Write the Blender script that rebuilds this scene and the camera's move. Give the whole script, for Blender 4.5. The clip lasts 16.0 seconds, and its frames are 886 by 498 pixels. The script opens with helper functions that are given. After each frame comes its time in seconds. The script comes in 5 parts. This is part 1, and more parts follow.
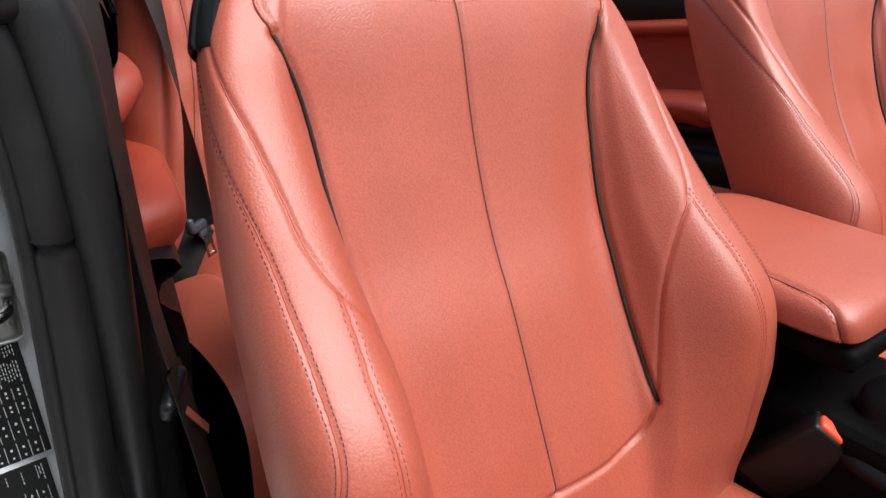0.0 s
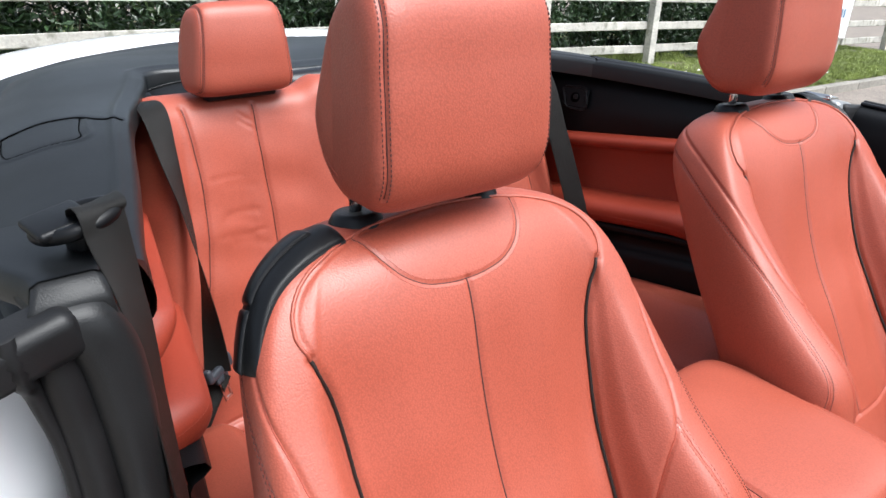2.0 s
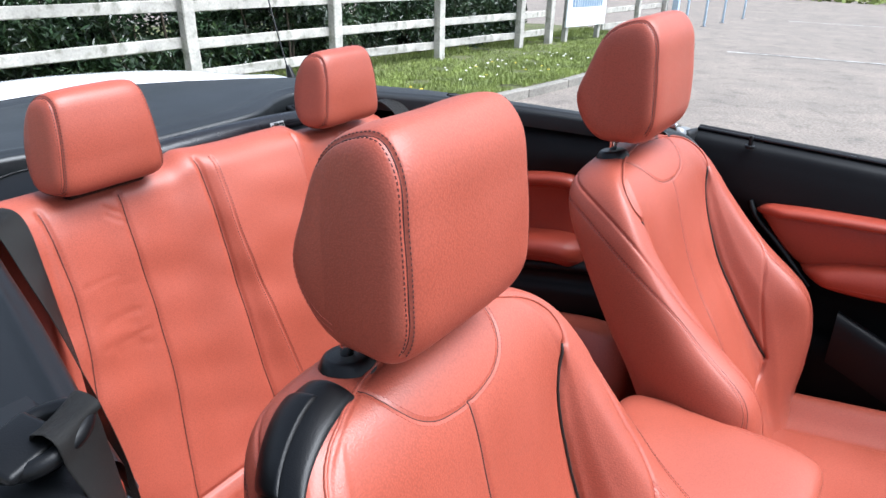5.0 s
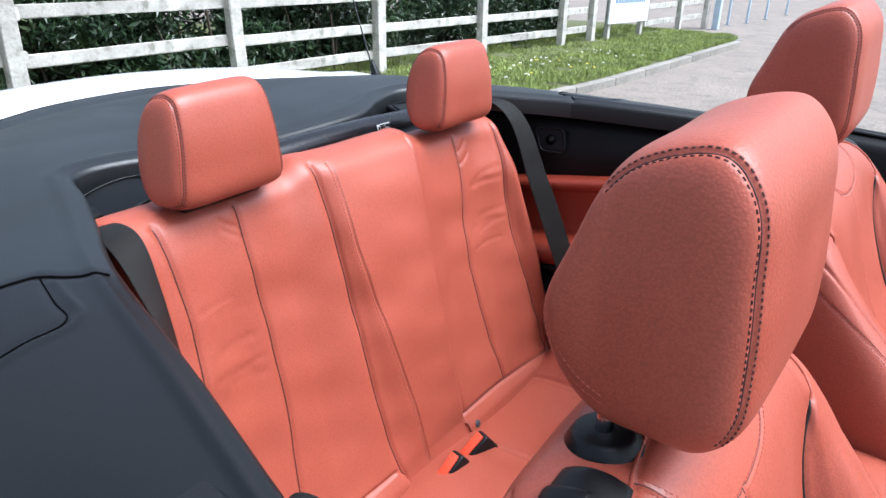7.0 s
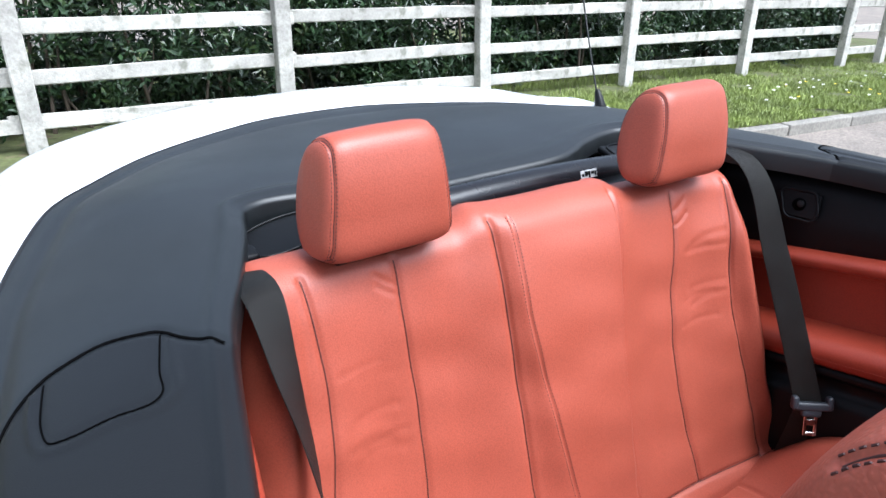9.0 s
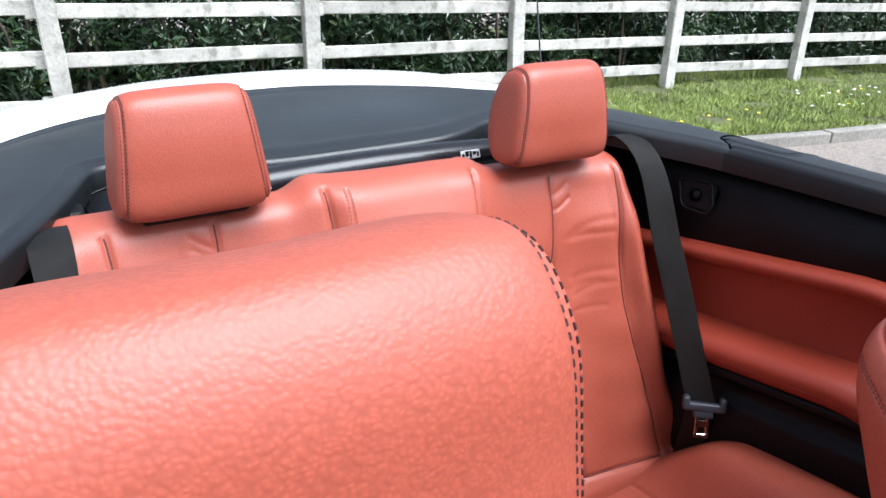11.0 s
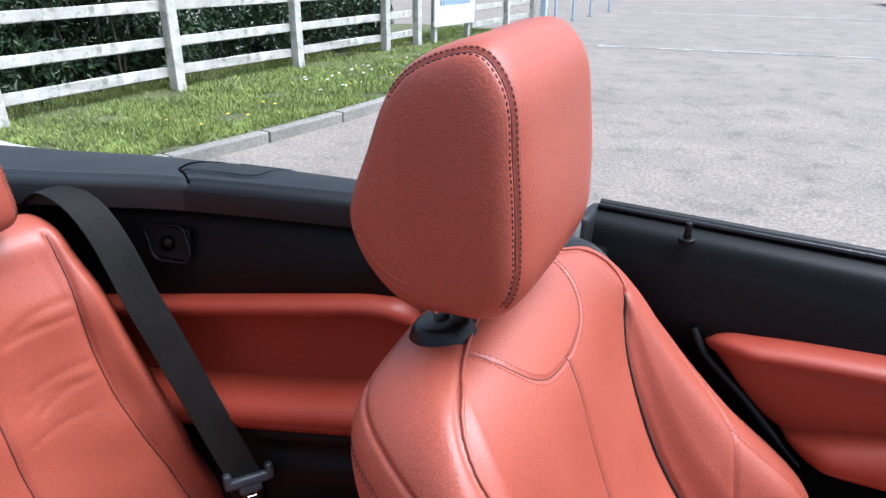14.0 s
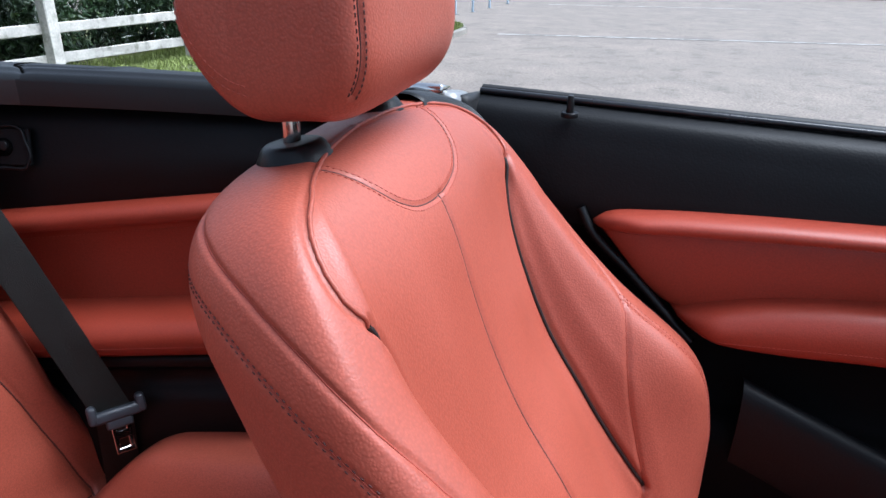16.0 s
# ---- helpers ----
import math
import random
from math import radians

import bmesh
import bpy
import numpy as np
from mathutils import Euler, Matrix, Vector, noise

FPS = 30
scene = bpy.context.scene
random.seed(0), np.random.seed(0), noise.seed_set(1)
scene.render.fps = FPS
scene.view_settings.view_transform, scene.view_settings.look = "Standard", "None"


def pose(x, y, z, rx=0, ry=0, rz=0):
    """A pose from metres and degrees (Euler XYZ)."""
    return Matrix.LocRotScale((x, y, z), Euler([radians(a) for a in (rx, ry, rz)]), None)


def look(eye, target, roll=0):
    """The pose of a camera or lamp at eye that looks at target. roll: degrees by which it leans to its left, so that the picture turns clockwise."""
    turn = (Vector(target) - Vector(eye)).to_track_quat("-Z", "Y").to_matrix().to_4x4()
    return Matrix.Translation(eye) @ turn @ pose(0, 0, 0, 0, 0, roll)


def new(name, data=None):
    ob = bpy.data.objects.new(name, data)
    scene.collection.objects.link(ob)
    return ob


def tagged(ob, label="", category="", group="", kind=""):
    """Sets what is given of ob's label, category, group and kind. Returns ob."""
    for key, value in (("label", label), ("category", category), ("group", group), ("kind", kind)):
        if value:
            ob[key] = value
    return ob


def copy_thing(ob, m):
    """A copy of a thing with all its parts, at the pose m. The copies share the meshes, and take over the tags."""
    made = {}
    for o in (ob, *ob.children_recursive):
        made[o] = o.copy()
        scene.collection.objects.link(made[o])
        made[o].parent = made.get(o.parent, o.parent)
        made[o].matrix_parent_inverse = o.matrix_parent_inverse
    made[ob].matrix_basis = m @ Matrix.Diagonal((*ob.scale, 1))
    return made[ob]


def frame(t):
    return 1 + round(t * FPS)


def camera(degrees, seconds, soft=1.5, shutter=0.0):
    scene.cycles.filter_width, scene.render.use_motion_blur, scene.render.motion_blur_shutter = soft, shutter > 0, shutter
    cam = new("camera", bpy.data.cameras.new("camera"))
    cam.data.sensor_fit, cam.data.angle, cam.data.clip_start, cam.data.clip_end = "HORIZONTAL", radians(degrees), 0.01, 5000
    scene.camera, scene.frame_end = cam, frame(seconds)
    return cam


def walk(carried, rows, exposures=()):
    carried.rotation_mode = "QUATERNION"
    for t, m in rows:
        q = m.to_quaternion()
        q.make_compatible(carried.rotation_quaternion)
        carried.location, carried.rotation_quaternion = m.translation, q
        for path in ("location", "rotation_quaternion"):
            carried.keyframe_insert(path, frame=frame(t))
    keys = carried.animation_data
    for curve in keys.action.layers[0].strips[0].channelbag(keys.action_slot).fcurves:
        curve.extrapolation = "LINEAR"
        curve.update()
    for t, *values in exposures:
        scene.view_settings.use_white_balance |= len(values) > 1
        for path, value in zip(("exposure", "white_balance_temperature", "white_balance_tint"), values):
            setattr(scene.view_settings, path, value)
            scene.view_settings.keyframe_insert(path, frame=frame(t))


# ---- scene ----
cam = camera(63.8, 16.0)
PATH = [
    (0, (-0.771, -0.515, 1.063), (0.355, 0.93, 0.261), 1.7),
    (0.5, (-0.789, -0.506, 1.13), (0.328, 0.943, 0.322), 1.7),
    (1, (-0.801, -0.495, 1.192), (0.327, 0.944, 0.382), 1.8),
    (1.5, (-0.784, -0.481, 1.246), (0.354, 0.949, 0.432), 1.7),
    (2, (-0.77, -0.463, 1.327), (0.374, 0.957, 0.506), 1.7),
    (2.5, (-0.772, -0.441, 1.385), (0.382, 0.97, 0.562), 1.6),
    (3, (-0.781, -0.416, 1.419), (0.427, 0.95, 0.597), 1.1),
    (3.5, (-0.805, -0.394, 1.441), (0.499, 0.881, 0.62), 0.9),
    (4, (-0.831, -0.362, 1.445), (0.583, 0.792, 0.628), 1.1),
    (6.5, (-0.837, -0.118, 1.396), (0.693, 0.865, 0.564), 1.2),
    (7, (-0.824, -0.052, 1.396), (0.638, 1.03, 0.563), 0.7),
    (7.5, (-0.791, 0.007, 1.41), (0.581, 1.195, 0.571), 0.6),
    (8, (-0.747, 0.046, 1.414), (0.512, 1.358, 0.581), 1.0),
    (8.5, (-0.702, 0.045, 1.415), (0.414, 1.488, 0.595), 0.1),
    (11, (-0.394, -0.13, 1.377), (0.48, 1.469, 0.554), 0.6),
    (11.5, (-0.337, -0.148, 1.362), (0.751, 1.313, 0.535), 0.9),
    (12, (-0.277, -0.157, 1.324), (1.063, 1.082, 0.504), 0.5),
    (12.5, (-0.227, -0.142, 1.307), (1.302, 0.856, 0.49), 0.8),
    (13, (-0.182, -0.113, 1.318), (1.44, 0.725, 0.502), 0.6),
    (13.5, (-0.159, -0.084, 1.346), (1.489, 0.698, 0.526), 0.4),
    (14, (-0.133, -0.06, 1.368), (1.521, 0.705, 0.545), 0.3),
    (14.5, (-0.129, -0.054, 1.356), (1.537, 0.687, 0.535), 0.2),
    (15, (-0.119, -0.07, 1.313), (1.578, 0.601, 0.496), 0.2),
    (15.5, (-0.113, -0.075, 1.269), (1.609, 0.528, 0.452), 0.5),
    (16, (-0.122, -0.101, 1.221), (1.618, 0.439, 0.396), 0.6),
]
walk(cam, [(t, look(e, g, r)) for t, e, g, r in PATH], [(0, 1.10, 6250, 8), (3, 1.46, 5900, 8), (6.5, 1.5, 5600, 8), (8.5, 1.60, 5550, 8), (11, 1.5, 5700, 8), (13, 1.48, 5450, 8), (16, 1.30, 5400, 8)])

# ---- light ----
SUN_AZ, SUN_EL = 158.0, 60.0  # degrees: azimuth from +y clockwise, elevation
world = bpy.data.worlds.new("sky")
scene.world = world
world.use_nodes = True
wn = world.node_tree.nodes
sky = wn.new("ShaderNodeTexSky")
sky.sky_type, sky.sun_disc = "NISHITA", False
sky.sun_elevation, sky.sun_rotation = radians(SUN_EL), radians(SUN_AZ)
sky.air_density, sky.dust_density, sky.ozone_density = 1.0, 3.0, 0.6
wn["Background"].inputs["Strength"].default_value = 0.096
veil = wn.new("ShaderNodeHueSaturation")  # thin cloud takes most of the blue out of the sky
veil.inputs["Saturation"].default_value = 0.45
world.node_tree.links.new(sky.outputs[0], veil.inputs["Color"])
world.node_tree.links.new(veil.outputs[0], wn["Background"].inputs["Color"])
sun = new("sun", bpy.data.lights.new("sun", "SUN"))
sun.data.energy, sun.data.angle, sun.data.color = 2.8, radians(45), (1.0, 0.97, 0.93)
sd = Vector((math.sin(radians(SUN_AZ)) * math.cos(radians(SUN_EL)), math.cos(radians(SUN_AZ)) * math.cos(radians(SUN_EL)), math.sin(radians(SUN_EL))))
sun.matrix_world = look(sd * 20, (0, 0, 0))


# ---- materials ----
def material(name, color, rough=0.5, metal=0.0, grain=0.0, grain_size=0.002, vary=0.12, vary_size=0.25, coat=0.0, sheen=0.0,
             style="voronoi", spec=0.5, rand=0.0, fine=0.0, rough_vary=0.08, second=None, second_amount=0.5, cell=0.0):
    """A surface: base colour varied at a large and a small scale, uneven roughness, and relief of a real size in metres."""
    m = bpy.data.materials.new(name)
    m.use_nodes = True
    nt = m.node_tree
    b = nt.nodes["Principled BSDF"]
    L = nt.links.new
    co = nt.nodes.new("ShaderNodeTexCoord")
    b.inputs["Roughness"].default_value, b.inputs["Metallic"].default_value = rough, metal
    b.inputs["Coat Weight"].default_value, b.inputs["Coat Roughness"].default_value = coat, 0.06
    b.inputs["Sheen Weight"].default_value, b.inputs["Sheen Roughness"].default_value = sheen, 0.4
    b.inputs["Specular IOR Level"].default_value = spec
    big = nt.nodes.new("ShaderNodeTexNoise")
    big.inputs["Scale"].default_value, big.inputs["Detail"].default_value = 1 / vary_size, 5
    L(co.outputs["Object"], big.inputs["Vector"])
    small = nt.nodes.new("ShaderNodeTexNoise")
    small.inputs["Scale"].default_value, small.inputs["Detail"].default_value = 0.6 / grain_size, 2
    L(co.outputs["Object"], small.inputs["Vector"])
    ramp = nt.nodes.new("ShaderNodeMapRange")
    ramp.inputs[1].default_value, ramp.inputs[2].default_value = 0.3, 0.7
    ramp.inputs[3].default_value, ramp.inputs[4].default_value = 1 - vary, 1 + vary
    L(big.outputs["Fac"], ramp.inputs[0])
    ramp2 = nt.nodes.new("ShaderNodeMapRange")
    ramp2.inputs[1].default_value, ramp2.inputs[2].default_value = 0.3, 0.7
    ramp2.inputs[3].default_value, ramp2.inputs[4].default_value = 1 - fine, 1 + fine
    L(small.outputs["Fac"], ramp2.inputs[0])
    mul = nt.nodes.new("ShaderNodeMath")
    mul.operation = "MULTIPLY"
    L(ramp.outputs[0], mul.inputs[0])
    L(ramp2.outputs[0], mul.inputs[1])
    value = mul.outputs[0]
    if rand:
        info = nt.nodes.new("ShaderNodeObjectInfo")
        r3 = nt.nodes.new("ShaderNodeMapRange")
        r3.inputs[3].default_value, r3.inputs[4].default_value = 1 - rand, 1 + rand
        L(info.outputs["Random"], r3.inputs[0])
        m2 = nt.nodes.new("ShaderNodeMath")
        m2.operation = "MULTIPLY"
        L(value, m2.inputs[0])
        L(r3.outputs[0], m2.inputs[1])
        value = m2.outputs[0]
    hue = nt.nodes.new("ShaderNodeVectorMath")
    hue.operation = "SCALE"
    hue.inputs[0].default_value = color
    if second:
        mix = nt.nodes.new("ShaderNodeMix")
        mix.data_type = "RGBA"
        mix.inputs[6].default_value, mix.inputs[7].default_value = (*color, 1), (*second, 1)
        n3 = nt.nodes.new("ShaderNodeTexNoise")
        n3.inputs["Scale"].default_value, n3.inputs["Detail"].default_value = 2.7 / vary_size, 6
        L(co.outputs["Object"], n3.inputs["Vector"])
        r4 = nt.nodes.new("ShaderNodeMapRange")
        r4.inputs[1].default_value, r4.inputs[2].default_value = 0.62 - 0.25 * second_amount, 0.72 - 0.1 * second_amount
        L(n3.outputs["Fac"], r4.inputs[0])
        L(r4.outputs[0], mix.inputs[0])
        L(mix.outputs[2], hue.inputs[0])
    L(value, hue.inputs["Scale"])
    L(hue.outputs[0], b.inputs["Base Color"])
    rr = nt.nodes.new("ShaderNodeMapRange")
    rr.inputs[1].default_value, rr.inputs[2].default_value = 0.3, 0.7
    rr.inputs[3].default_value, rr.inputs[4].default_value = max(rough - rough_vary, 0.02), min(rough + rough_vary, 1)
    L(big.outputs["Fac"], rr.inputs[0])
    L(rr.outputs[0], b.inputs["Roughness"])
    if grain:
        if style == "voronoi":
            g = nt.nodes.new("ShaderNodeTexVoronoi")
            g.feature = "SMOOTH_F1"
            g.inputs["Scale"].default_value = 1 / grain_size
            g.inputs["Smoothness"].default_value = 0.6
            out = g.outputs["Distance"]
        elif style == "weave":
            g = nt.nodes.new("ShaderNodeTexWave")
            g.inputs["Scale"].default_value = 0.5 / grain_size
            g.inputs["Distortion"].default_value = 0.6
            out = g.outputs["Fac"]
        else:
            g = nt.nodes.new("ShaderNodeTexNoise")
            g.inputs["Scale"].default_value, g.inputs["Detail"].default_value = 1 / grain_size, 6
            out = g.outputs["Fac"]
        warp = nt.nodes.new("ShaderNodeVectorMath")
        warp.operation = "MULTIPLY_ADD"
        wn2 = nt.nodes.new("ShaderNodeTexNoise")
        wn2.inputs["Scale"].default_value = 0.25 / grain_size
        L(co.outputs["Object"], wn2.inputs["Vector"])
        L(wn2.outputs["Color"], warp.inputs[0])
        warp.inputs[1].default_value = (grain_size * 1.2,) * 3
        L(co.outputs["Object"], warp.inputs[2])
        L(warp.outputs[0], g.inputs["Vector"])
        if cell:
            r5 = nt.nodes.new("ShaderNodeMapRange")
            r5.inputs[1].default_value, r5.inputs[2].default_value = 0.1, 0.7
            r5.inputs[3].default_value, r5.inputs[4].default_value = 1 + cell, 1 - cell
            L(out, r5.inputs[0])
            m3 = nt.nodes.new("ShaderNodeMath")
            m3.operation = "MULTIPLY"
            L(value, m3.inputs[0])
            L(r5.outputs[0], m3.inputs[1])
            L(m3.outputs[0], hue.inputs["Scale"])
        bump = nt.nodes.new("ShaderNodeBump")
        bump.inputs["Strength"].default_value = 1.0
        bump.inputs["Distance"].default_value = grain * (-1 if style == "voronoi" else 1)
        L(out, bump.inputs["Height"])
        L(bump.outputs[0], b.inputs["Normal"])
    return m


LEATHER = material("red_leather", (0.305, 0.065, 0.038), 0.46, grain=0.00020, grain_size=0.0020, vary=0.05, vary_size=0.12, fine=0.05, spec=0.50, cell=0.11)
# seat leather made darker: shade of side trims and seam folds put into colour
LEATHER_SHADED = material("red_trim_leather", (0.27, 0.038, 0.019), 0.46, grain=0.00012, grain_size=0.0018, vary=0.05, vary_size=0.15, fine=0.06, spec=0.4, cell=0.08)
# shade in the seam grooves, put in as a deep red colour
SEAM_SHADE = material("deep_red_seam", (0.075, 0.014, 0.009), 0.7, vary=0.2, vary_size=0.02)
# stitching thread; also the dark shade drawn along seam grooves
THREAD_AND_SHADE = material("dark_thread", (0.040, 0.010, 0.009), 0.7, vary=0.2, vary_size=0.02)
THREAD_RED = material("red_thread", (0.30, 0.06, 0.038), 0.6, vary=0.15, vary_size=0.02)
PIPING = material("dark_piping", (0.014, 0.010, 0.009), 0.5, vary=0.2, vary_size=0.05, spec=0.3)
GRAINED = material("black_grained_plastic", (0.0036, 0.0040, 0.0048), 0.48, grain=0.00014, grain_size=0.0026, vary=0.15, vary_size=0.1, fine=0.1, spec=0.16)
SMOOTH_BLACK = material("black_smooth_plastic", (0.0036, 0.0039, 0.0045), 0.38, grain=0.0001, grain_size=0.0012, vary=0.12, vary_size=0.08, spec=0.25)
PILLAR_TRIM = material("charcoal_grained_plastic", (0.0105, 0.0108, 0.0112), 0.44, grain=0.00014, grain_size=0.0016, vary=0.12, vary_size=0.1, fine=0.1, spec=0.3)
# black plastic made deeper: shade of console and lower cabin put into colour
SHADED_BLACK = material("dull_black_plastic", (0.0015, 0.0015, 0.0017), 0.65, grain=0.0003, grain_size=0.002, vary=0.2, vary_size=0.1, spec=0.06)
GLOSS_BLACK = material("black_gloss_plastic", (0.008, 0.008, 0.010), 0.27, vary=0.1, vary_size=0.1, rough_vary=0.05, spec=0.4)
DECK_SIDE = material("black_soft_touch_side_panel", (0.0034, 0.0040, 0.0048), 0.45, grain=0.00012, grain_size=0.0012, vary=0.1, vary_size=0.3, fine=0.06, spec=0.36)
DECK = material("dark_soft_touch_deck", (0.0056, 0.0070, 0.0080), 0.42, grain=0.00012, grain_size=0.0012, vary=0.1, vary_size=0.3, fine=0.06, spec=0.55)
RUBBER = material("black_rubber", (0.008, 0.008, 0.0085), 0.5, grain=0.0001, grain_size=0.002, vary=0.2, vary_size=0.06, spec=0.32)
CARPET = material("black_carpet", (0.0016, 0.0016, 0.0018), 0.95, grain=0.002, grain_size=0.003, style="noise", vary=0.25, vary_size=0.05, fine=0.3, spec=0.03)
PAINT = material("white_paint", (0.78, 0.79, 0.80), 0.22, coat=0.6, vary=0.02, vary_size=0.5, rough_vary=0.04)
BELT = material("black_webbing", (0.0105, 0.0100, 0.0092), 0.54, grain=0.00025, grain_size=0.0009, style="weave", vary=0.12, vary_size=0.05, spec=0.27)
CHROME = material("polished_steel", (0.62, 0.61, 0.60), 0.16, metal=1.0, vary=0.06, vary_size=0.02)
STEEL = material("dull_zinc_steel", (0.27, 0.265, 0.26), 0.42, metal=1.0, grain=0.0003, grain_size=0.003, style="noise", vary=0.15, vary_size=0.02)
RED_PLASTIC = material("red_button_plastic", (0.75, 0.07, 0.03), 0.4, vary=0.05, vary_size=0.02)
GREY_PLASTIC = material("grey_plastic", (0.030, 0.034, 0.042), 0.45, vary=0.1, vary_size=0.02)
PALE_METAL = material("pale_grey_metal", (0.20, 0.205, 0.21), 0.35, metal=0.3, vary=0.06, vary_size=0.05)
STICKER = material("black_sticker", (0.004, 0.004, 0.004), 0.5, vary=0.1, vary_size=0.05, spec=0.15)
INK = material("white_print", (0.5, 0.5, 0.5), 0.5, vary=0.05, vary_size=0.02)
WOOD = material("weathered_pale_timber", (0.43, 0.41, 0.37), 0.8, grain=0.003, grain_size=0.012, style="noise", vary=0.22, vary_size=0.25, fine=0.15, rand=0.12, second=(0.24, 0.235, 0.195), second_amount=0.4)
ASPHALT = material("worn_asphalt", (0.186, 0.158, 0.134), 0.9, grain=0.004, grain_size=0.014, style="noise", vary=0.16, vary_size=0.7, fine=0.30, second=(0.140, 0.120, 0.103), second_amount=0.35)
KERB = material("concrete_kerb", (0.21, 0.195, 0.17), 0.9, grain=0.003, grain_size=0.015, style="noise", vary=0.2, vary_size=0.3, fine=0.2, rand=0.1)
SOIL = material("grass_soil", (0.075, 0.085, 0.028), 0.95, grain=0.01, grain_size=0.03, style="noise", vary=0.3, vary_size=0.3, fine=0.3, second=(0.10, 0.075, 0.045), second_amount=0.3)
GRASS = material("grass_blades", (0.19, 0.235, 0.055), 0.6, vary=0.3, vary_size=0.35, fine=0.3, grain_size=0.05)
LEAF = material("laurel_leaves", (0.022, 0.045, 0.017), 0.32, vary=0.45, vary_size=0.35, fine=0.4, grain_size=0.08, second=(0.06, 0.09, 0.026), second_amount=0.25)
TWIG = material("brown_twigs", (0.06, 0.045, 0.03), 0.85, vary=0.2, vary_size=0.2)
LINE = material("worn_white_line", (0.36, 0.35, 0.335), 0.85, grain=0.003, grain_size=0.01, style="noise", vary=0.2, vary_size=0.3, fine=0.2, second=(0.17, 0.16, 0.15), second_amount=0.7)
BOARD = material("white_board", (0.75, 0.77, 0.78), 0.45, vary=0.04, vary_size=0.6)
BLUE_INK = material("blue_lettering", (0.16, 0.25, 0.36), 0.5, vary=0.05, vary_size=0.1)
PALE_BLUE = material("pale_blue_paint", (0.42, 0.52, 0.60), 0.5, vary=0.1, vary_size=0.2)
PETAL = material("white_petals", (0.8, 0.8, 0.75), 0.7, vary=0.05, vary_size=0.1)
YELLOW = material("yellow_petals", (0.75, 0.55, 0.03), 0.7, vary=0.05, vary_size=0.1)
FAR_DARK = material("dark_car_paint", (0.02, 0.022, 0.026), 0.25, coat=0.5, vary=0.05, vary_size=0.5)
TYRE = material("tyre_rubber", (0.02, 0.02, 0.02), 0.8, vary=0.1, vary_size=0.1)


# ---- mesh helpers ----
def mesh_part(name, V, F, mat, parent=None, label="", smooth=True):
    me = bpy.data.meshes.new(name)
    V, F = np.asarray(V, np.float32).reshape(-1, 3), np.asarray(F, np.int32)
    k = F.shape[1]
    me.vertices.add(len(V))
    me.vertices.foreach_set("co", V.ravel())
    me.loops.add(F.size)
    me.loops.foreach_set("vertex_index", F.ravel())
    me.polygons.add(len(F))
    me.polygons.foreach_set("loop_start", np.arange(0, F.size, k, dtype=np.int32))
    me.polygons.foreach_set("use_smooth", np.full(len(F), smooth))
    me.update(calc_edges=True)
    me.validate()
    me.materials.append(mat)
    ob = new(name, me)
    ob.parent = parent
    if label:
        tagged(ob, label)
    return ob


def part(name, bm, mat, parent=None, label="", smooth=False):
    """Links a bmesh as one mesh object under a thing or a part."""
    me = bpy.data.meshes.new(name)
    bmesh.ops.recalc_face_normals(bm, faces=bm.faces)
    bm.to_mesh(me)
    bm.free()
    for p in me.polygons:
        p.use_smooth = smooth
    me.materials.append(mat)
    ob = new(name, me)
    ob.parent = parent
    if label:
        tagged(ob, label)
    return ob


def thing(name, label, category, group="", kind="", at=None):
    ob = new(name)
    if at is not None:
        ob.matrix_world = at
    return tagged(ob, label, category, group, kind)


def block(size, m=None, bevel=0.003, seg=2, bm=None):
    """A bevelled block of that size, its centre at the pose m."""
    out = bm or bmesh.new()
    b = bmesh.new()
    bmesh.ops.create_cube(b, size=1.0, matrix=Matrix.Diagonal((*size, 1)))
    if bevel:
        bmesh.ops.bevel(b, geom=b.edges[:], offset=bevel, segments=seg, profile=0.5, affect="EDGES")
    if m is not None:
        bmesh.ops.transform(b, matrix=m, verts=b.verts)
    tmp = bpy.data.meshes.new("tmp")
    b.to_mesh(tmp)
    b.free()
    out.from_mesh(tmp)
    bpy.data.meshes.remove(tmp)
    return out


def cyl(r, h, m=None, seg=24, r2=None, bevel=0.0, bm=None):
    out = bm or bmesh.new()
    b = bmesh.new()
    bmesh.ops.create_cone(b, cap_ends=True, segments=seg, radius1=r, radius2=r if r2 is None else r2, depth=h)
    if bevel:
        rim = [e for e in b.edges if abs(e.verts[0].co.z - e.verts[1].co.z) < 1e-6]
        bmesh.ops.bevel(b, geom=rim, offset=bevel, segments=3, profile=0.5, affect="EDGES")
    if m is not None:
        bmesh.ops.transform(b, matrix=m, verts=b.verts)
    tmp = bpy.data.meshes.new("tmp")
    b.to_mesh(tmp)
    b.free()
    out.from_mesh(tmp)
    bpy.data.meshes.remove(tmp)
    return out


def curve(knots):
    """A smooth function through (x, y) knots in rising x (Catmull-Rom slopes)."""
    xs, ys = np.array([k[0] for k in knots], float), np.array([k[1] for k in knots], float)
    d = np.diff(ys) / np.diff(xs)
    s = np.concatenate([[d[0]], (d[:-1] + d[1:]) / 2, [d[-1]]])

    def f(x):
        x = np.clip(np.asarray(x, float), xs[0], xs[-1])
        i = np.clip(np.searchsorted(xs, x, side="right") - 1, 0, len(xs) - 2)
        h = xs[i + 1] - xs[i]
        t = (x - xs[i]) / h
        return ((2 * t**3 - 3 * t**2 + 1) * ys[i] + (t**3 - 2 * t**2 + t) * h * s[i] + (-2 * t**3 + 3 * t**2) * ys[i + 1] + (t**3 - t**2) * h * s[i + 1])
    return f


